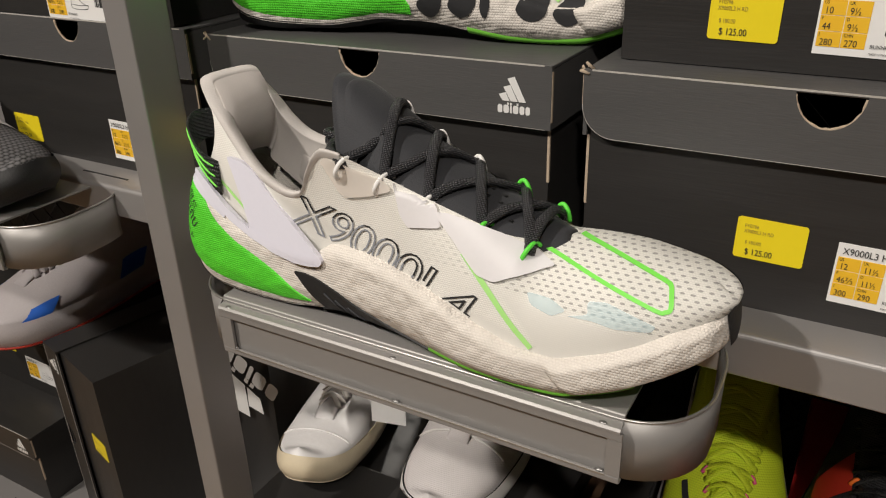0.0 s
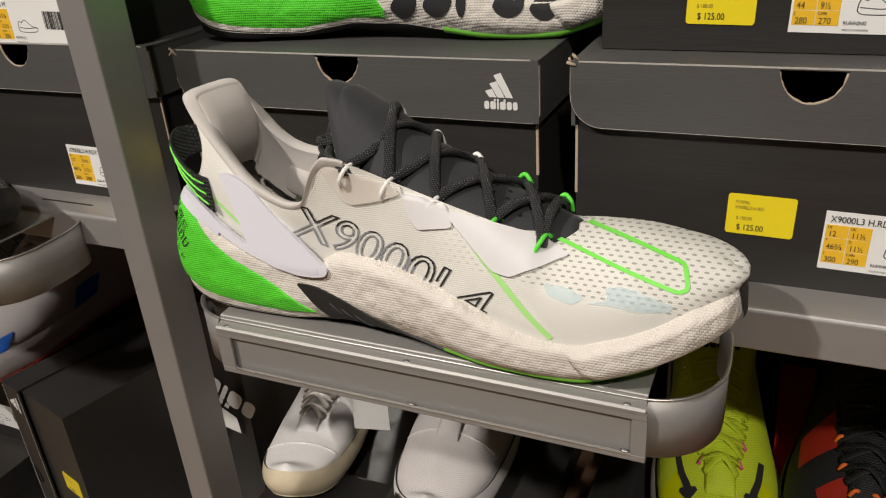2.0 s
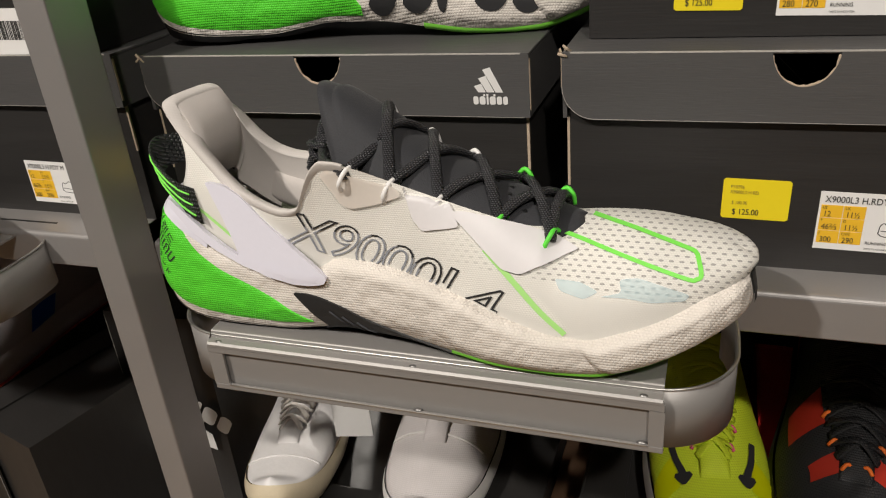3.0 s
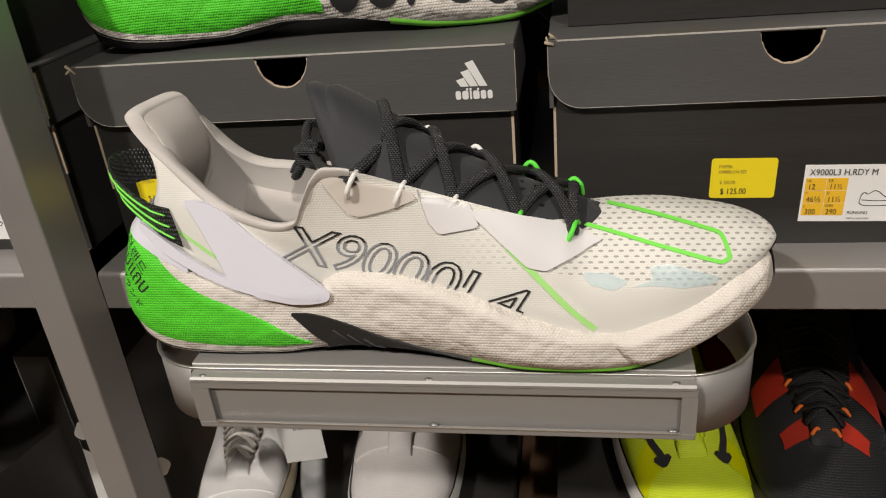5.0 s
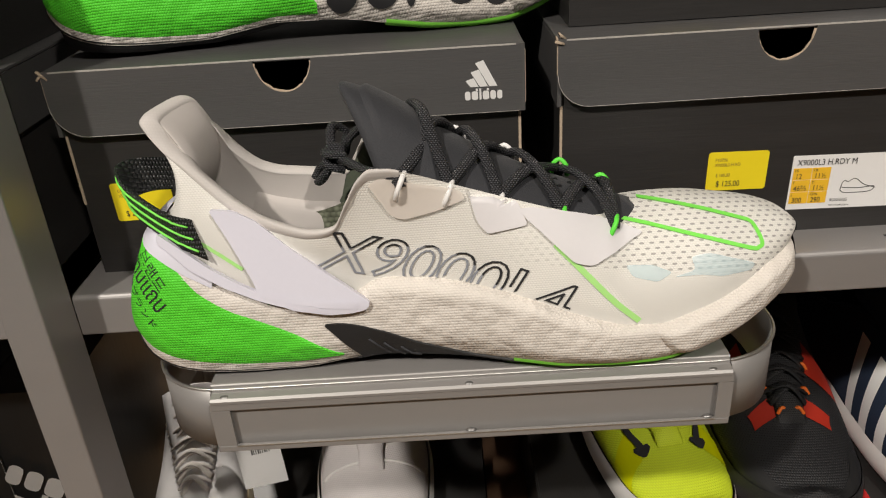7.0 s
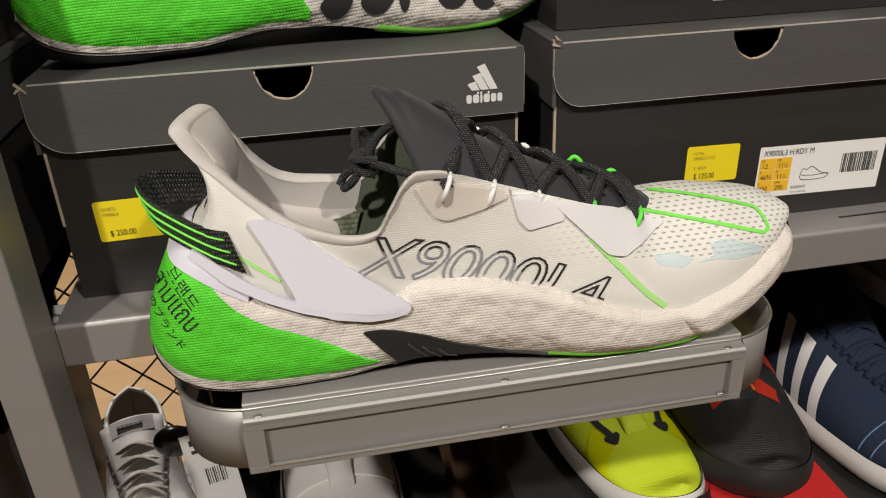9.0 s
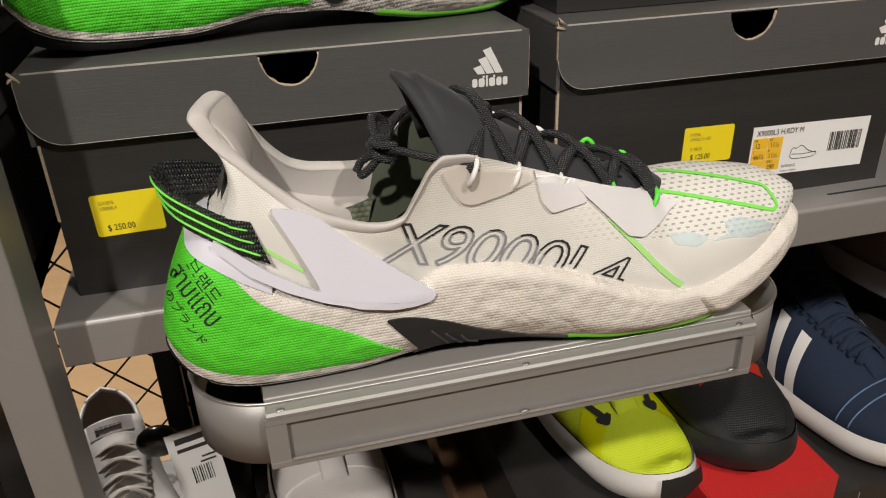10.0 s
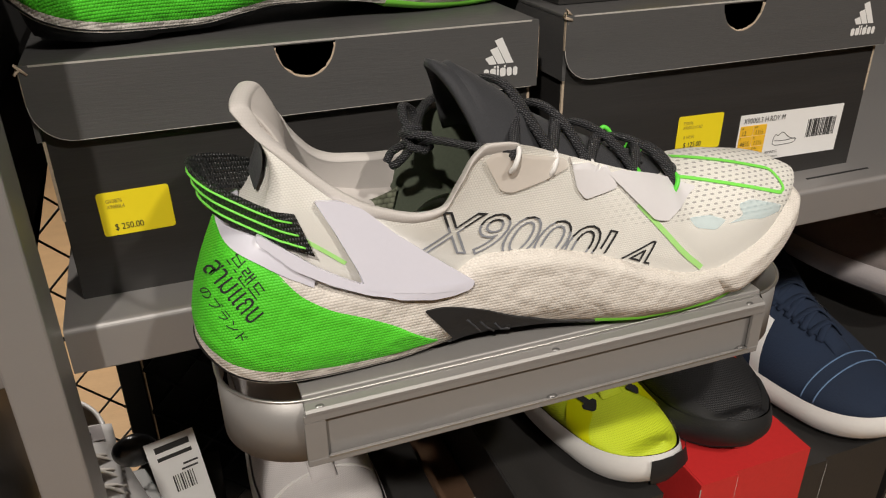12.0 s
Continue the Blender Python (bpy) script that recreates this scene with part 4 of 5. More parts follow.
    for i in range(3):
        for j in range(3):
            p = tongue_point(0.184 + 0.006 * i, -0.6 + 0.3 * j) + Vector((0, 0, 0.0004))
            block(holes, p.x - 0.0008, p.x + 0.0008, p.y - 0.0006, p.y + 0.0006, p.z - 0.0006, p.z + 0.0002)
    part("tongue_hole", holes, BLACK, tg)
    # films round the eyelets
    part("eyelet_film", skin.patch([(0.1143, 0.0725), (0.1188, 0.0753), (0.1484, 0.0684), (0.1509, 0.0643), (0.1389, 0.06), (0.1269, 0.0574), (0.1222, 0.0591)], 0.0010, 0.0006, rim_down=False), CLEAR, sh, "clear cream eyelet film")
    part("eyelet_film", skin.patch([(0.1509, 0.0701), (0.1655, 0.0667), (0.171, 0.0606), (0.1746, 0.0513), (0.1591, 0.0487), (0.155, 0.054)], 0.0010, 0.0004, rim_down=False), FILM, sh, "matt white eyelet film")
    part("eyelet_film", skin.patch([(0.1701, 0.0582), (0.177, 0.0584), (0.1985, 0.0537), (0.2114, 0.0498), (0.2234, 0.044), (0.2002, 0.0314), (0.1929, 0.0332)], 0.0012, 0.0005, rim_down=False), FILM, sh, "matt white eyelet film")
    # heel wing
    side_wall = Skin(([[Vector((s, -(outline(s, -1) + 0.0050 - 0.20 * max(0.0, z - 0.036)), z)) for s in [0.003 + 0.004 * k for k in range(34)]] for z in [0.006 * k for k in range(20)]],))
    blade = [(.0505, .0665), (.0600, .0650), (.0680, .0605), (.0800, .0480), (.0940, .0355), (.1075, .0240), (.1105, .0215), (.1085, .0185), (.1020, .0172), (.0930, .0170), (.0800, .0198), (.0665, .0245), (.0530, .0315), (.0400, .0405), (.0285, .0540), (.0290, .0575), (.0370, .0505), (.0480, .0405), (.0580, .0335), (.0655, .0290), (.0640, .0345), (.0570, .0520)]
    part("heel_wing", side_wall.patch([Vector(p) for p in blade], 0.0002, 0.0022, step=0.003), WING, sh, "lilac white moulded plastic heel wing")
    ridge = side_wall.ribbon([(.0660, .0283), (.0760, .0250), (.0900, .0222), (.1050, .0205)], 0.0030, 0.0026, 24)
    part("wing_ridge", ridge, WING, sh)
    # clip round the heel under the pull loop
    order = [(0.046 * (k / 24) ** 1.3, 1) for k in range(24, -1, -1)] + [(0.046 * (k / 24) ** 1.3, -1) for k in range(1, 25)]
    rows = [[foam_point(q, sd, 0.95, 0.0009).lerp(upper_point(q, sd, 0.15, 0.0012), j / 8) + Vector((0, 0, 0.0012 * math.sin(math.pi * j / 8))) for q, sd in order] for j in range(9)]
    part("heel_clip", grid(rows), WING, sh, "lilac white plastic clip round the heel")
    # pearly film
    for pts in ([(.2140, .0305), (.2250, .0300), (.2330, .0262), (.2270, .0222), (.2170, .0250)], [(.2405, .0325), (.2480, .0338), (.2680, .0280), (.2660, .0250), (.2530, .0232), (.2440, .0245), (.2330, .0240), (.2420, .0268)]):
        part("pearl_film", skin.patch([Vector(p) for p in pts], 0.0004, 0.0002, step=0.003, rim_down=False), HAZE, sh, "pale pearly blue film near the toes")
    # lime lines
    part("lime_line", skin.ribbon([(.1855, .0420), (.1884, .0386), (.1982, .0272), (.2094, .0143), (.2195, .0050)], 0.0026, 0.0005), LIME_FADED, sh, "thin lime printed line")
    part("toe_line", skin.ribbon([(.2158, .0515), (.225, .0486), (.2458, .0413), (.266, .0348), (.2700, .0349), (.2716, .0366), (.2706, .0420), (.2690, .0463), (.2650, .0483), (.2449, .0554), (.2257, .0612)], 0.0018, 0.0005, 90), LIME, sh, "lime printed line round the toe box")
    part("lime_line", skin.ribbon([(.0425, .0540), (.052, .0460), (.060, .0390)], 0.0016, 0.0004), LIME_FADED, sh)
    # lettering along the side
    veil = line((0, .14, .28, .42, .55, .66, .78, .9, 1), (.62, .62, .80, .95, .85, .50, .34, .28, .22))
    bm = lettering("X9000L4", 0.0225, 0.00038, 0.0, 0.95)
    bmesh.ops.subdivide_edges(bm, edges=[e for e in bm.edges if e.calc_length() > 0.002], cuts=5)
    bmesh.ops.triangulate(bm, faces=bm.faces)
    xs, ys = [v.co.x for v in bm.verts], [v.co.y for v in bm.verts]
    wide, tall = max(xs) - min(xs), max(ys)
    for fc in bm.faces:
        c = fc.calc_center_median()
        fc.material_index = 1 if c.y / tall < veil((c.x - min(xs)) / wide) else 0
    for v in bm.verts:
        a, h = (v.co.x - min(xs)) / wide, v.co.y * 0.0160 / tall
        v.co.x, v.co.y, v.co.z = 0.0878 + 0.0990 * a + 0.60 * h, 0.0381 - 0.0154 * a - 0.0170 * a * a + h, v.co.z * 0.1
    cloth, sole_wall = Skin((up_near, up_far)), Skin((near, far))
    hidden = []
    for v in bm.verts:
        start = Vector((v.co.x, 0, v.co.y)) - TILT * 0.2
        p, q = cloth.tree.ray_cast(start, TILT)[3], sole_wall.tree.ray_cast(start, TILT)[3]
        if p is None or (q is not None and q < p + 0.0004):
            hidden.append(v)
    bmesh.ops.delete(bm, geom=hidden, context="VERTS")
    cloth.lay(bm, 0.0006)
    for fc in bm.faces:
        fc.smooth = False
    part("side_lettering", bm, (BLACK_PRINT, SLATE), sh, "black outlined lettering fading to blue grey")
    # lettering on the heel
    for text, a0, b0, along, rise in (("브랜드", .0180, .0480, (.0072, -.0172), (.0046, .0034)), ("สามแถบ", .0100, .0455, (.0122, -.0241), (.0058, .0042)), ("のブランド", .0073, .0370, (.0107, -.0232), (.0034, .0024))):
        bm = lettering(text, 1.0)
        xs, ys = [v.co.x for v in bm.verts], [v.co.y for v in bm.verts]
        for v in bm.verts:
            a, b = (v.co.x - min(xs)) / (max(xs) - min(xs)), (v.co.y - min(ys)) / (max(ys) - min(ys))
            v.co = Vector((a0 + a * along[0] + b * rise[0], b0 + a * along[1] + b * rise[1], 0))
        bmesh.ops.triangulate(bm, faces=bm.faces)
        part("heel_lettering", skin.lay(bm, 0.0011), BLACK_PRINT, sh, "black printed foreign lettering")
    # pull loop
    def web(t, h):
        p = glide([(.0455, -.0285, .0665), (.038, -.0280, .0700), (.028, -.0240, .0752), (.0175, -.0165, .0805), (.0125, -.0060, .0838), (.0155, .0050, .0828), (.0245, .0120, .0800), (.036, .0160, .0750)], 48)[t]
        return Vector((p.x - h * (0.0028 if t < 8 else 0.0018), p.y + h * 0.003 * max(0.0, 1 - t / 10), p.z + h * 0.0076))
    rows = [[web(t, -1 + 2 * j / 6) for j in range(7)] for t in range(49)]
    bm = thicken(grid(rows), 0.0012)
    pull = part("pull_loop", smooth(bm), WEBBING, sh, "black webbing pull loop with three lime stripes")
    for h in (-0.62, 0.0, 0.62):
        bm = bmesh.new()
        for off in (-0.0015,):
            path = []
            for t in range(2, 47):
                d = (web(t + 1, 0) - web(t - 1, 0)).normalized()
                path.append(web(t, h) + Vector((d.y, -d.x, 0)).normalized() * off)
            tube(path, 0.00062, 0.0004, 5, bm=bm)
        part("stripe", bm, LIME, pull, "lime woven stripe")
    # eyelet loops
    for pts, side in ((NEAR_EYE, -1), (FAR_EYE, 1)):
        for i, q in enumerate(pts):
            q = Vector(q)
            out = Vector((0, side, 0.0))
            path = glide([q + Vector((-0.002, side * 0.0006, -0.0055)), q + Vector((-0.0012, side * 0.0030, -0.0015)), q + Vector((0.0008, side * 0.0016, 0.0028)), q + Vector((0.002, -side * 0.0030, 0.0040)), q + Vector((0.003, -side * 0.0065, 0.0015))], 16)
            if side > 0:
                path = glide([q + Vector((-0.002, 0.001, -0.002)), q + Vector((-0.003, -0.002, 0.0035)), q + Vector((0, -0.003, 0.0068)), q + Vector((0.003, -0.004, 0.004)), q + Vector((0.0035, -0.003, -0.001))], 16)
            part("eyelet_loop", tube(path, 0.00105, sides=8), WHITE_CORD if i < 3 else GREEN_CORD, sh, "white cord eyelet loop" if i < 3 else "green cord eyelet loop")
    # laces
    lace = lambda pts, n=40, up=None: tube(glide(pts, n), 0.0025, 0.0018, 10, up or (lambda t: (0.15, -0.9 + 1.8 * t, 0.7)))
    strands = [(i, i + 1, 0.0) for i in range(4)] + [(i + 1, i, 0.0022) for i in range(4)] + [(4, 4, 0.001)]
    for a, b, lift in strands:
        p, q = Vector(NEAR_EYE[a]), Vector(FAR_EYE[b])
        p, q = p + Vector((0.0005, 0.0012, 0.0018)), q + Vector((0, -0.0012, 0.0016))
        pts = [p + Vector((0, -0.0010, -0.0022)), p + Vector((0, 0.0005, 0.0012))]
        for t in (0.25, 0.5, 0.75):
            m = p.lerp(q, t)
            y = max(-1, min(1, m.y / 0.026))
            bow = tongue_point(min(max(m.x, 0.105), 0.221), y).z
            m.z = max(m.z + 0.002, bow + 0.0030 + lift * math.sin(math.pi * t))
            pts.append(m)
        pts += [q, q + Vector((0, 0.0015, -0.003))]
        part("lace", lace(pts), LACE, sh, "black braided lace")
    n1, f1 = Vector(NEAR_EYE[0]), Vector(FAR_EYE[0])
    knot = Vector((0.0995, 0.0010, 0.0860))
    tie = [[n1 + Vector((0, 0, 0.001)), n1 + Vector((-0.006, 0.004, 0.0035)), Vector((0.112, -0.022, 0.0895)), Vector((0.105, -0.010, 0.0885)), knot],
           [f1, f1 + Vector((-0.008, -0.002, 0.002)), Vector((0.112, 0.022, 0.0945)), Vector((0.104, 0.012, 0.0915)), knot],
           [knot + Vector((0.004, -0.005, 0.003)), knot + Vector((-0.003, -0.005, 0.004)), knot + Vector((-0.005, 0.003, 0.002)), knot + Vector((0.001, 0.006, -0.003)), knot + Vector((0.005, -0.002, -0.003))],
           [knot + Vector((0.003, -0.003, -0.004)), knot + Vector((-0.004, -0.003, -0.001)), knot + Vector((-0.003, 0.004, 0.004)), knot + Vector((0.003, 0.004, 0.003))],
           [knot, knot + Vector((-0.003, 0.006, 0.006)), knot + Vector((-0.002, 0.011, 0.011)), knot + Vector((0.003, 0.013, 0.007)), knot + Vector((0.002, 0.006, 0.000))],
           [knot, knot + Vector((-0.005, 0.004, -0.003)), knot + Vector((-0.009, 0.006, -0.006)), knot + Vector((-0.0115, 0.006, -0.010))],
           [knot, knot + Vector((-0.005, -0.001, -0.005)), knot + Vector((-0.008, 0.001, -0.009)), knot + Vector((-0.010, 0.003, -0.011))]]
    for pts in tie:
        part("lace", tube(glide(pts, 30), 0.0022, 0.0017, 10, (0.3, 0.2, 1)), LACE, sh, "black braided lace")
    return sh


hero = running_shoe("cream knit running shoe with neon green heel and black laces")
hero.matrix_world = pose(-0.329, 0.292, 1.0466)
upper_shoe = running_shoe("cream running shoe with green heel and large black print", True)
upper_shoe.matrix_world = pose(-0.382, 0.393, 1.1668, 0, 0.8, 11)


# ---- the other shoes: toe tip at the origin, heel towards +y ----
def plain_shoe(label, colors, length=0.29, wide=1.0, sole=0.026, tall=1.0, laces=True, open_top=True, name="shoe"):
    """A shoe with its sole, upper, lining, tongue and laces. colors: sole, upper, lining, tongue, lace."""
    sole_m, upper_m, lining_m, tongue_m, lace_m = colors
    sh = thing(name, label, "shoe")
    W = line((0, .1, .2, .35, .5, .65, .85, 1), (.030, .038, .043, .046, .042, .036, .035, .033))
    BOT = line((0, .06, .15, .3, 1), (.012, .005, .001, 0, 0))
    RW = line((0, .22, .27, .34, .44, .54, .64, .75, .85, .95, 1), (0, 0, .008, .013, .018, .024, .028, .030, .029, .018, 0))
    RZ = line((0, .05, .12, .2, .3, .36, .42, .5, .58, .64, .72, .8, .9, 1), (.028, .037, .043, .049, .058, .064, .071, .083, .092, .090, .078, .075, .085, .094))

    def rnd(u):
        a, b = min(u / 0.2, 1), min((1 - u) / 0.13, 1)
        return (1 - (1 - a) ** 2.3) ** (1 / 2.3) * (1 - (1 - b) ** 2.3) ** (1 / 2.3)

    def wall(u, side, v, out=0.0):
        w = W(u) * rnd(u) * wide
        bulge = 0.003 * math.sin(math.pi * v) - 0.004 * (1 - v) ** 3 + out
        k = 1 + bulge / max(w, 0.012)
        toe, heel = max(0, 1 - u / 0.1), max(0, 1 - (1 - u) / 0.1)
        return Vector((side * w * k, u * length - bulge * (toe - heel) + 0.002 * toe * v, BOT(u) + sole * (1 + 0.25 * max(0, u - 0.5)) * v))

    def up(u, side, v, out=0.0):
        b = wall(u, side, 1.0, -0.0015)
        am = radians(85 if u < 0.24 else max(40, 85 - 160 * (u - 0.24)))
        f, g = math.sin(v * am) / math.sin(am), (1 - math.cos(v * am)) / (1 - math.cos(am))
        x = abs(b.x) + (RW(u) * wide - abs(b.x)) * g
        top = max(RZ(u) * tall, b.z + 0.004)
        p = Vector((side * x, b.y + 0.006 * v * max(0, 1 - u / 0.1), b.z - 0.001 + (top - b.z + 0.001) * f))
        return p + Vector((side * math.cos(v * am), -0.3 * max(0, 1 - u / 0.15), math.sin(v * am))).normalized() * out

    st = [(1 - math.cos(math.pi * k / 60)) / 2 for k in range(61)]
    ring = [(u, -1) for u in st] + [(u, 1) for u in st[::-1][1:-1]]
    rows = [[wall(u, sd, j / 8) for u, sd in ring] for j in range(9)]
    bm = grid(rows, closed=True)
    part("sole", bm, sole_m, sh, "")
    part("outsole", boxed_loop([wall(u, sd, 0.0, 0.0006) for u, sd in ring], 0.0025), RUBBER if sole_m is not CREAM_SOLE else CREAM_SOLE, sh)
    bm = grid([[up(u, -1, j / 14) for u in st] for j in range(15)])
    grid([[up(u, 1, j / 14) for u in st] for j in range(15)], bm)
    bmesh.ops.remove_doubles(bm, verts=bm.verts, dist=0.0001)
    part("upper", bm, upper_m, sh)
    inner = [u for u in st if u > 0.5]
    rows = [[up(u, -1, 1 - 0.8 * j / 8, -0.003) for u in inner] + [up(u, 1, 1 - 0.8 * j / 8, -0.003) for u in inner[::-1][1:]] for j in range(9)]
    part("lining", grid(rows), lining_m, sh)
    rim = [up(u, -1, 1.0, -0.001) for u in inner] + [up(u, 1, 1.0, -0.001) for u in inner[::-1][1:]]
    part("collar_edge", tube(rim, 0.0022, sides=8), upper_m, sh)

    def lick(u, y):
        half = max(RW(u) * wide, 0.008) + 0.002
        return Vector((y * half, u * length - (u - 0.3) * 0.01, (RZ(u) * tall if u < 0.56 else RZ(0.56) * tall + (u - 0.56) * 0.14) + (0.002 + 0.006 * (1 - y * y)) * min(1.0, (u - 0.19) / 0.08) - 0.002 * max(0.0, 1 - (u - 0.205) / 0.02)))

    bm = thicken(grid([[lick(0.205 + 0.435 * i / 16, -1 + 2 * j / 10) for j in range(11)] for i in range(17)]), 0.003)
    part("tongue", smooth(bm), tongue_m, sh)
    if laces:
        for i in range(6):
            u0, u1 = 0.265 + 0.05 * i, 0.265 + 0.05 * (i + 0.6)
            for sd in (-1, 1):
                a, b = up(u0, sd, 0.93, 0.001), up(u1, -sd, 0.93, 0.001)
                m = lick((u0 + u1) / 2, 0) + Vector((0, 0, 0.003 + 0.001 * sd))
                part("lace", tube(glide([a, a.lerp(m, 0.5) + Vector((0, 0, 0.002)), m, b.lerp(m, 0.5) + Vector((0, 0, 0.002)), b], 16), 0.0033, 0.0012, 8, (0, 0, 1)), lace_m, sh)
    return sh, up, wall, lick


def boxed_loop(ring, t):
    """A flat slab filling a loop symmetrical about x = 0."""
    n = len(ring)
    half = n // 2
    bm = bmesh.new()
    low = [bm.verts.new(p - Vector((0, 0, 0.0002))) for p in ring]
    high = [bm.verts.new(p + Vector((0, 0, t))) for p in ring]
    for i in range(n):
        bm.faces.new((low[i], low[(i + 1) % n], high[(i + 1) % n], high[i]))
    for k in range(half):
        q = [low[k], low[k + 1], low[(-k - 1) % n], low[-k % n]]
        seen = []
        for v in q:
            if v not in seen:
                seen.append(v)
        bm.faces.new(seen)
    return bm


def swatch(up, sides, u0, u1, v0, v1, out, slant=0.0, n=10):
    """A piece of cloth or print on an upper."""
    bm = bmesh.new()
    for sd in sides:
        rows = []
        for i in range(n + 1):
            v = v0 + (v1 - v0) * i / n
            rows.append([up(u0 + (u1 - u0) * j / n + slant * (v - v0), sd, v, out) for j in range(n + 1)])
        grid(rows, bm)
    return bm


CREAM_SOLE = surface("cream_rubber", (0.72, 0.62, 0.45), 0.5, 0, 400, 0.05, 0.08)
WHITE_LEATHER = surface("white_leather", (0.76, 0.74, 0.74), 0.4, 0, 260, 0.2, 0.05, 20, 0.08)
LACE_CREAM = knit("cream_lace", (0.76, 0.71, 0.66), (0.001, 0.001), 0.2, 0.8, 0.9)
WHITE_CLOTH = knit("white_cloth", (0.66, 0.62, 0.62), (0.0014, 0.0014), 0.3, 0.7, 0.9)
WHITE_FOAM = surface("white_foam", (0.78, 0.76, 0.74), 0.6, 0, 300, 0.15, 0.06)
GREY_LINING = surface("grey_lining", (0.34, 0.31, 0.3), 0.85, 0, 700, 0.2, 0.12)
NEON = knit("neon_yellow_mesh", (0.66, 0.80, 0.03), (0.0016, 0.0016), 0.4, 0.6, 0.85)
NEON_DEEP = surface("deep_neon_film", (0.62, 0.66, 0.0), 0.4, 0, 400, 0.05, 0.06)
DARK_MESH = knit("black_mesh", (0.016, 0.016, 0.018), (0.0016, 0.0016), 0.5, 0.6, 0.7)
DARK_RED = surface("orange_red_film", (0.38, 0.025, 0.012), 0.45, 0, 400, 0.05, 0.1)
PINK = surface("pink_cord", (0.8, 0.1, 0.3), 0.5, 0, 400, 0.05, 0.1)
NAVY = surface("navy_suede", (0.010, 0.020, 0.046), 0.9, 0, 600, 0.3, 0.25, 20, 0.3)
GREY_KNIT = knit("grey_knit", (0.16, 0.155, 0.16), (0.004, 0.003), 0.6, 0.7, 0.1)
PALE_GREY = surface("pale_grey_cloth", (0.50, 0.46, 0.47), 0.7, 0, 500, 0.2, 0.1)
TAUPE = surface("taupe_suede", (0.20, 0.17, 0.165), 0.85, 0, 500, 0.3, 0.15, sheen=0.2)
GLOW_ORANGE = surface("bright_orange_cord", (0.9, 0.18, 0.02), 0.5, 0, 400, 0.05, 0.1)
BLUE_SEAM = surface("blue_thread", (0.12, 0.2, 0.35), 0.7, 0, 400, 0.05, 0.1)
BLUE = surface("blue_film", (0.03, 0.14, 0.6), 0.4, 0, 400, 0.05, 0.08)

GLOSS_BLACK = surface("gloss_black_plastic", (0.012, 0.012, 0.013), 0.25, 0, 300, 0.05, 0.2)

# white court shoe with cream sole
s, up, wall, lick = plain_shoe("white leather court shoe with cream sole and tongue patch", (CREAM_SOLE, WHITE_LEATHER, GREY_LINING, WHITE_LEATHER, LACE_CREAM), 0.285, 0.86, 0.026, 0.86)
COURT = pose(-0.384, 0.384, 0.7590, -10, 0, 14)
HANG = COURT.inverted() @ pose(-0.3600, 0.500, 0.852, -12, -5, 8)
part("toe_seam", tube([up(0.16, -1 + 2 * (k > 10), 0.2 + 0.08 * (k if k <= 10 else 20 - k), 0.0006) for k in range(21)], 0.0008, sides=5), WHITE_LEATHER, s)
patch = [lick(0.585, y) + Vector((0, 0, 0.0012)) for y in (-0.7, 0.7)] + [lick(0.635, y) + Vector((0, 0, 0.0012)) for y in (0.7, -0.7)]
bm = grid([[patch[0].lerp(patch[1], t) + Vector((0, 0, 0.002 * (1 - (2 * t - 1) ** 2))) for t in (0, .25, .5, .75, 1)], [patch[3].lerp(patch[2], t) + Vector((0, 0, 0.002 * (1 - (2 * t - 1) ** 2))) for t in (0, .25, .5, .75, 1)]])
part("tongue_patch", bm, PALE_GREY, s, "grey tongue patch")
bm = bmesh.new()
for k in range(6):
    c = patch[0].lerp(patch[1], 0.2 + 0.1 * k).lerp(patch[3].lerp(patch[2], 0.2 + 0.1 * k), 0.45) + Vector((0, 0, 0.0028))
    block(bm, c.x - 0.0016, c.x + 0.0016, c.y - 0.002, c.y + (0.004 if k in (1, 2, 3) else 0.002), c.z - 0.0004, c.z + 0.0004)
part("tongue_print", bm, INK, s, "dark printed bars")
hang = part("hang_tag", boxed(-0.018, 0.018, -0.0003, 0.0003, -0.076, 0, 0, HANG), PAPER, s, "white paper hang tag with dark print")
for z, x0, x1, h in ((-0.010, -0.012, 0.013, 0.005), (-0.017, -0.012, 0.013, 0.003), (-0.026, 0.004, 0.015, 0.0015), (-0.030, 0.002, 0.014, 0.0015)):
    part("printed_bar", boxed(x0, x1, -0.0006, -0.0004, z, z + h, 0, HANG), INK, hang, "dark printed bar")
for k in range(9):
    part("code_bar", boxed(-0.006 + 0.0018 * k, -0.006 + 0.0018 * k + (0.0006 if k % 3 else 0.0011), -0.0006, -0.0004, -0.046, -0.032, 0, HANG), INK, hang)
bm = bmesh.new()
bmesh.ops.create_uvsphere(bm, u_segments=20, v_segments=12, radius=0.017)
bmesh.ops.transform(bm, matrix=COURT.inverted() @ pose(-0.3858, 0.5187, 0.8317, 20, 0, 0) @ Matrix.Diagonal((1, 0.6, 1, 1)), verts=bm.verts)
part("security_tag", smooth(bm), GLOSS_BLACK, s, "round black plastic security tag")
s.matrix_world = COURT

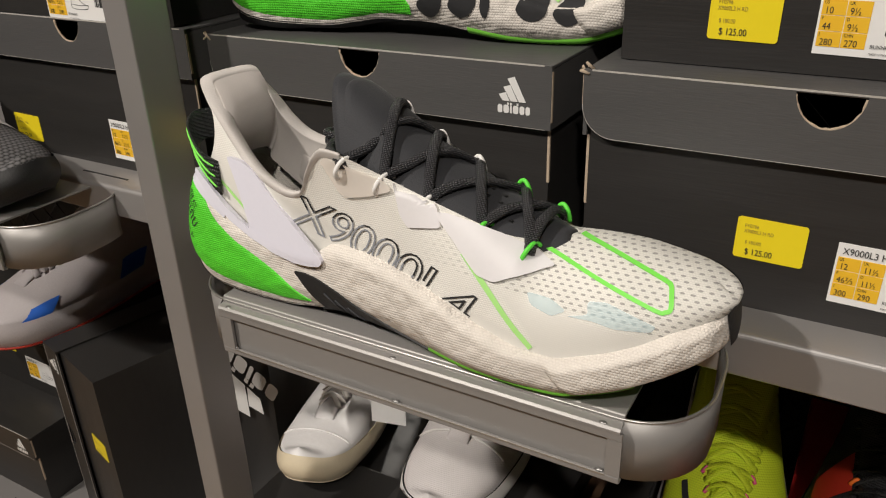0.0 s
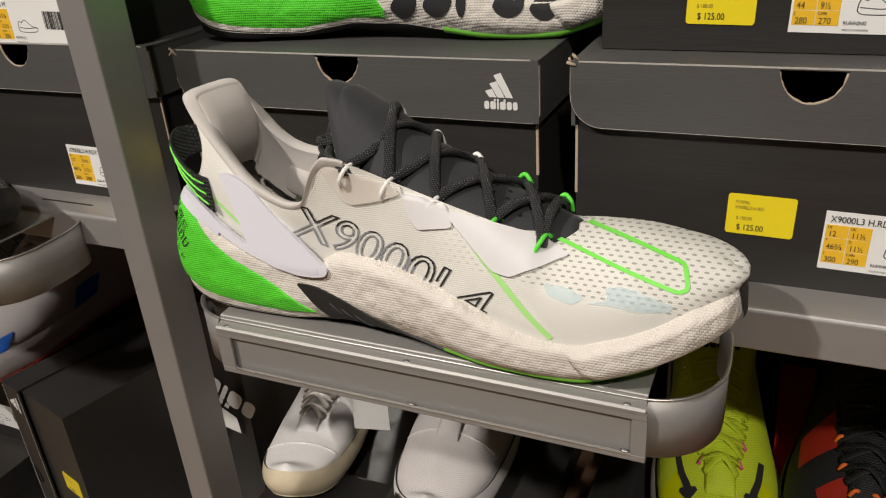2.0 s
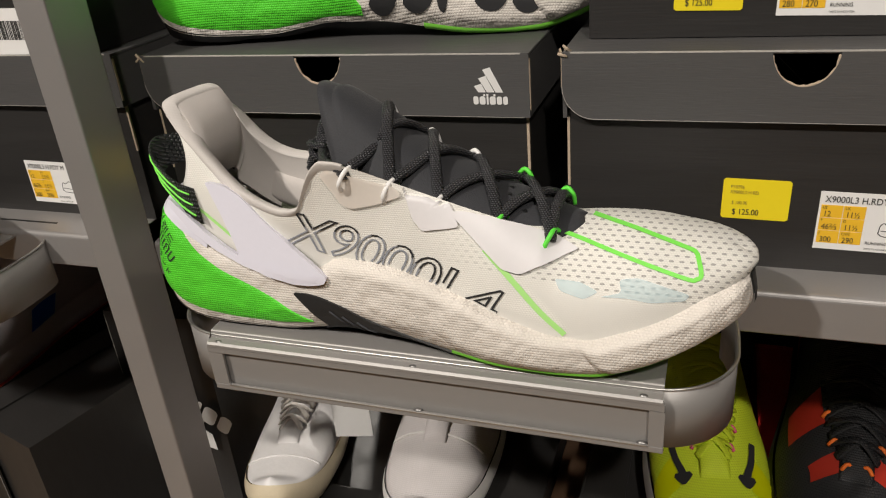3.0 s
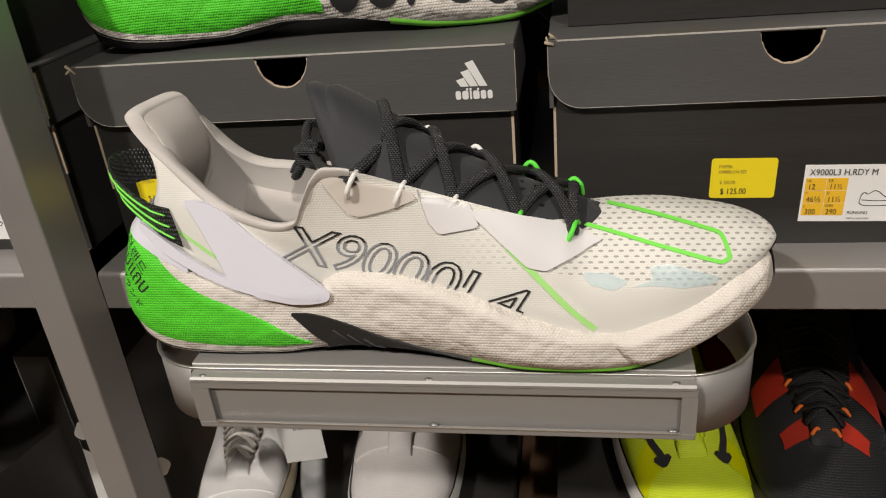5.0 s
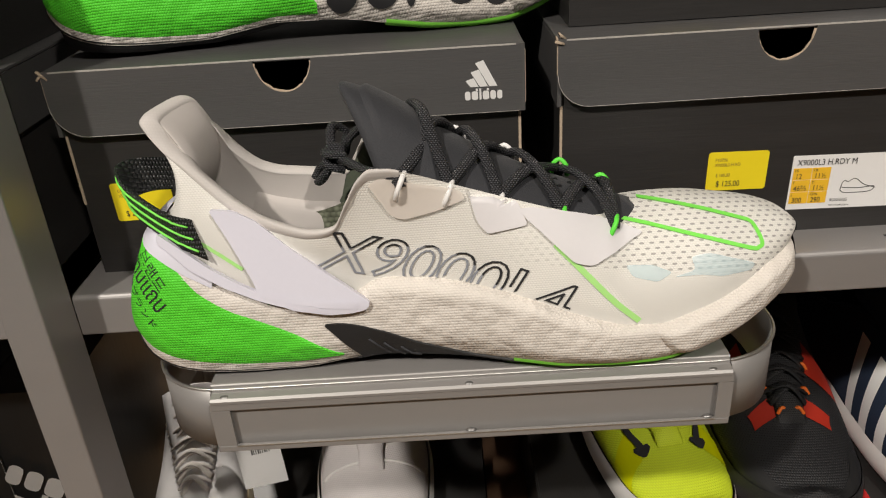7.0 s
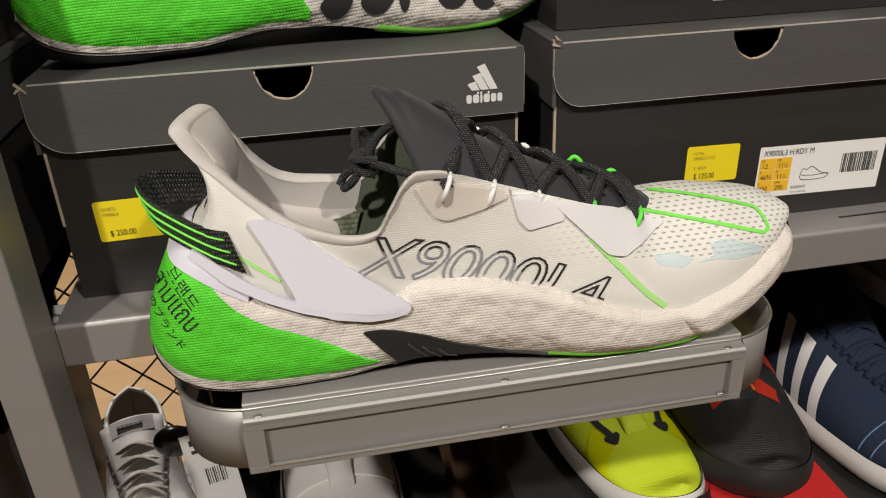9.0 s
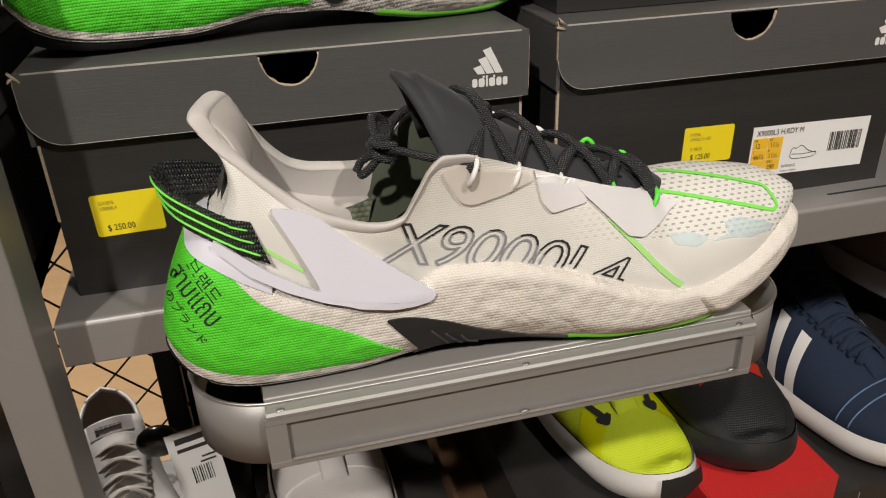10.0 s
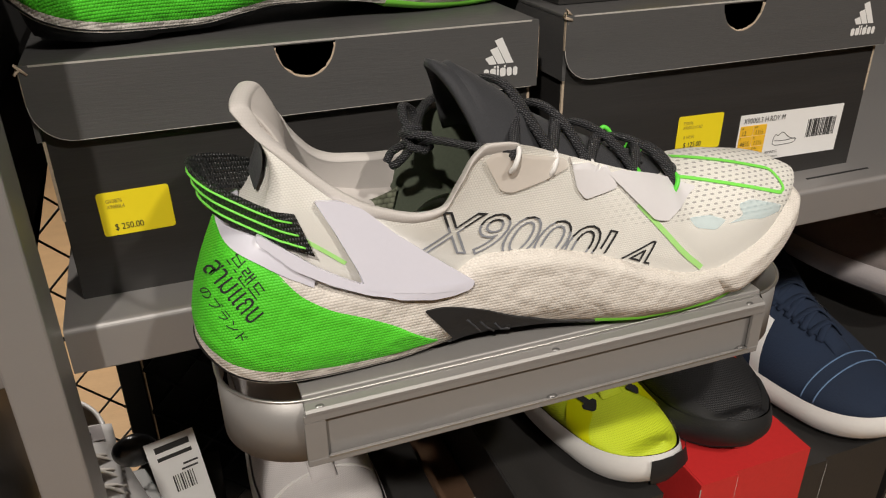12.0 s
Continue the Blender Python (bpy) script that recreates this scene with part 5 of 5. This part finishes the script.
# white cloth shoe seen toe on
s, up, wall, lick = plain_shoe("plain white cloth running shoe with black toe guard", (WHITE_FOAM, WHITE_CLOTH, GREY_LINING, WHITE_CLOTH, WHITE_CLOTH), 0.30, 1.0, 0.024, 1.0, laces=False)
seam = [up(0.24, -1, 0.30 + 0.7 * k / 14, 0.0006) for k in range(15)] + [up(0.24, 1, 1 - 0.7 * k / 14, 0.0006) for k in range(1, 15)]
part("toe_seam", tube(seam, 0.0011, sides=6), WHITE_FOAM, s, "raised white stitched seam")
bm = grid([[wall(u, sd, v, 0.0032) for u, sd in [(0.05, -1), (0.025, -1), (0.008, -1), (0.0, -1), (0.008, 1), (0.025, 1), (0.05, 1)]] for v in (0.0, 0.5, 1.05)])
part("toe_guard", bm, RUBBER, s, "small black rubber toe guard")
s.matrix_world = pose(-0.252, 0.384, 0.7712, 0, 0, 4)

# neon running shoe
s, up, wall, lick = plain_shoe("neon yellow running shoe with black side bars and white sole", (WHITE_FOAM, NEON, NEON, NEON, NEON), 0.30, 0.92, 0.027, 0.90)
for sd in (-1, 1):
    bm = swatch(up, (sd,), 0.225, 0.32, 0.615, 0.705, 0.0014)
    grid([[up(u, sd, 0.66 + w * k, 0.0016) for k in (-1, -0.5, 0, 0.5, 1)] for u, w in ((0.198, 0.02), (0.208, 0.07), (0.220, 0.11), (0.229, 0.09))], bm)
    part("side_bar", bm, BLACK_PRINT, s, "black arrow-shaped lace guard")
    part("side_panel", swatch(up, (sd,), 0.14, 0.22, 0.05, 0.6, 0.0009, 0.1), NEON_DEEP, s, "deep yellow side panel")
    for u in (0.285, 0.335):
        q = up(u, sd, 0.9, 0.001)
        part("lace_ring", tube(glide([q, q + Vector((-sd * 0.003, 0.002, 0.004)), q + Vector((-sd * 0.007, 0.003, 0.001))], 8), 0.0013, sides=6), PINK, s, "pink lace ring")
bm = grid([[wall(u, sd, v, 0.0032) for u, sd in [(0.012, -1), (0.005, -1), (0.0, -1), (0.006, 1), (0.015, 1), (0.03, 1), (0.045, 1)]] for v in (0.0, 0.5, 0.95)])
part("toe_guard", bm, RUBBER, s, "black rubber toe guard")
mark(s, Matrix.LocRotScale(lick(0.60, 0) + Vector((0, -0.002, 0.002)), Euler((radians(20), 0, 0)), None), 0.03, INK)
s.matrix_world = pose(-0.030, 0.346, 0.8185, 0, 0, 8)

# black shoe with orange-red details
s, up, wall, lick = plain_shoe("black mesh running shoe with orange red lace guards", (RUBBER, DARK_MESH, DARK_MESH, DARK_MESH, DARK_MESH), 0.30, 1.05, 0.026, 1.0)
for sd in (-1, 1):
    part("lace_guard", swatch(up, (sd,), 0.205, 0.245, 0.62, 0.94, 0.0012, 0.10), DARK_RED, s, "orange red lace guard")
    part("lace_guard", swatch(up, (sd,), 0.31, 0.40, 0.45, 0.92, 0.0012, 0.08), DARK_RED, s, "orange red lace guard")
    part("heel_panel", swatch(up, (sd,), 0.7, 0.82, 0.1, 0.8, 0.001, 0.1), DARK_RED, s)
    for u in (0.235, 0.29, 0.36):
        q = up(u, sd, 0.9, 0.0016)
        part("lace_ring", tube(glide([q, q + Vector((-sd * 0.003, 0.002, 0.004)), q + Vector((-sd * 0.007, 0.003, 0.001))], 8), 0.0014, sides=6), GLOW_ORANGE, s, "bright orange lace ring")
for sd in (-1, 1):
    part("toe_cap", swatch(up, (sd,), 0.02, 0.16, 0.0, 0.45, 0.0008), RUBBER, s, "smooth black toe cap")
s.matrix_world = pose(0.038, 0.344, 0.8285, 0, 0, -5)

# navy shoe with pale stripes
s, up, wall, lick = plain_shoe("navy suede shoe with three pale side stripes and white sole", (WHITE_FOAM, NAVY, NAVY, NAVY, NAVY), 0.31, 1.12, 0.024, 1.08)
for k in range(3):
    for sd in (-1, 1):
        part("side_stripe", swatch(up, (sd,), 0.34 + 0.075 * k, 0.375 + 0.075 * k, 0.0, 0.8, 0.001, 0.05), LOGO, s, "pale slanted side stripe")
for v in (0.0, 0.035):
    seam = [up(0.17 + v, -1, 0.05 + 0.95 * k / 14, 0.0006) for k in range(15)] + [up(0.17 + v, 1, 1 - 0.95 * k / 14, 0.0006) for k in range(1, 15)]
    part("toe_seam", tube(seam, 0.0007, sides=5), BLUE_SEAM, s, "blue stitched seam")
s.matrix_world = pose(0.193, 0.338, 0.7955, 0, 0, 6)

# taupe shoe further along
s, up, wall, lick = plain_shoe("taupe suede shoe on a stack of boxes", (PALE_GREY, TAUPE, TAUPE, TAUPE, TAUPE), 0.30, 1.05, 0.026, 1.05)
s.matrix_world = pose(0.30, 0.39, 0.875, 0, 0, 12)

# grey knit shoe on the next tray
s, up, wall, lick = plain_shoe("grey knit shoe with white stripes on a display tray", (RUBBER, GREY_KNIT, GREY_KNIT, GREY_KNIT, GREY_KNIT), 0.29, 1.0, 0.022, 0.95)
for k in range(3):
    for sd in (-1, 1):
        part("side_stripe", swatch(up, (sd,), 0.2 + 0.1 * k, 0.24 + 0.1 * k, 0.1, 0.75, 0.001, 0.08), LOGO, s, "white side stripe")
s.matrix_world = pose(-0.482, 0.288, 1.0496, 0, 0, 90)

# pale grey shoe with blue marks, below the next tray
s, up, wall, lick = plain_shoe("pale grey running shoe with blue marks and red edge", (PALE_GREY, PALE_GREY, GREY_LINING, PALE_GREY, PALE_GREY), 0.31, 1.1, 0.03, 1.05)
for sd in (-1, 1):
    part("blue_mark", swatch(up, (sd,), 0.12, 0.22, 0.0, 0.35, 0.001, 0.15), BLUE, s, "blue printed mark")
    part("blue_mark", swatch(up, (sd,), 0.5, 0.62, 0.0, 0.3, 0.001, 0.12), BLUE, s, "blue printed mark")
part("red_edge", tube([wall(u / 30, 1, 0.05, 0.002) for u in range(1, 30)], 0.0015, sides=5), DARK_RED, s, "thin red edge")
s.matrix_world = pose(-0.777, 0.345, 0.8075, 0, 0, -3)


# ---- more boxes on the lower shelf ----
for x, y, label in ((0.155, 0.35, "black cardboard shoe box on its side under a navy shoe"), (0.275, 0.352, "black cardboard shoe box standing on its side at the end")):
    b = standing(0.193 if x < 0.2 else 0.227, 0.112, label, x, y, LOW, logo=False)
    size_label(b, 0.0, 0.09, 0.0044, "X9000L3 M", ("12", "11½", "46⅔", "11½", "300", "290"), 90)
for x, w, z, h, label in ((-0.236, 0.135, LOW, 0.085, "black cardboard shoe box lying at the bottom of a stack"), (-0.236, 0.135, LOW + 0.0855, 0.085, "black cardboard shoe box lying under a white cloth shoe"), (-0.372, 0.115, LOW, 0.144, "black cardboard shoe box under the toe of a court shoe")):
    b = shoe_box(w, 0.09 if h > 0.1 else 0.28, h, label, lid_h=0.028, lid_card=CARD, logo=False, bare=False)
    b.matrix_world = pose(x, 0.366, z)
    tag(b, -0.02, 0.02, 0.0044, PRICE("", "$ 125.00"), 1)
b = shoe_box(0.115, 0.17, 0.1065, "black cardboard shoe box under the heel of a court shoe", lid_h=0.028, lid_card=CARD, logo=False, bare=False)
b.matrix_world = pose(-0.385, 0.476, LOW)
b = shoe_box(0.052, 0.16, 0.150, "dark brown cardboard shoe box between two stacks", lid_h=0.028, card=BROWN_CARD, lid_card=BROWN_CARD, hole=False, logo=False, bare=False)
b.matrix_world = pose(-0.141, 0.455, LOW)
# tall box behind with a large slanted mark
b = standing(0.30, 0.10, "black cardboard shoe box on end with a large white mark", -0.532, 0.465, LOW, 0, hole=False, logo=False, deep=0.19)
mark(b, pose(0.035, -0.0012, 0.036, 0, -60, 0) @ FACE, 0.10)
b = shoe_box(0.235, 0.29, 0.097, "black cardboard shoe box lying low in the next bay", lid_h=0.03, lid_card=CARD)
b.matrix_world = pose(-0.8665, 0.360, LOW)
b = shoe_box(0.235, 0.22, 0.108, "black cardboard shoe box with tag and label under a pale shoe", lid_h=0.03, lid_card=CARD, logo=False)
b.matrix_world = pose(-0.8525, 0.420, LOW + 0.0975)
tag(b, -0.008, 0.058, 0.0044, PRICE("", "$ 125.00"), 1)
size_label(b, 0.0225, 0.047, 0.0044, "X9000L3 M", ("12", "11½", "46⅔", "11½", "300", "290"), 1)
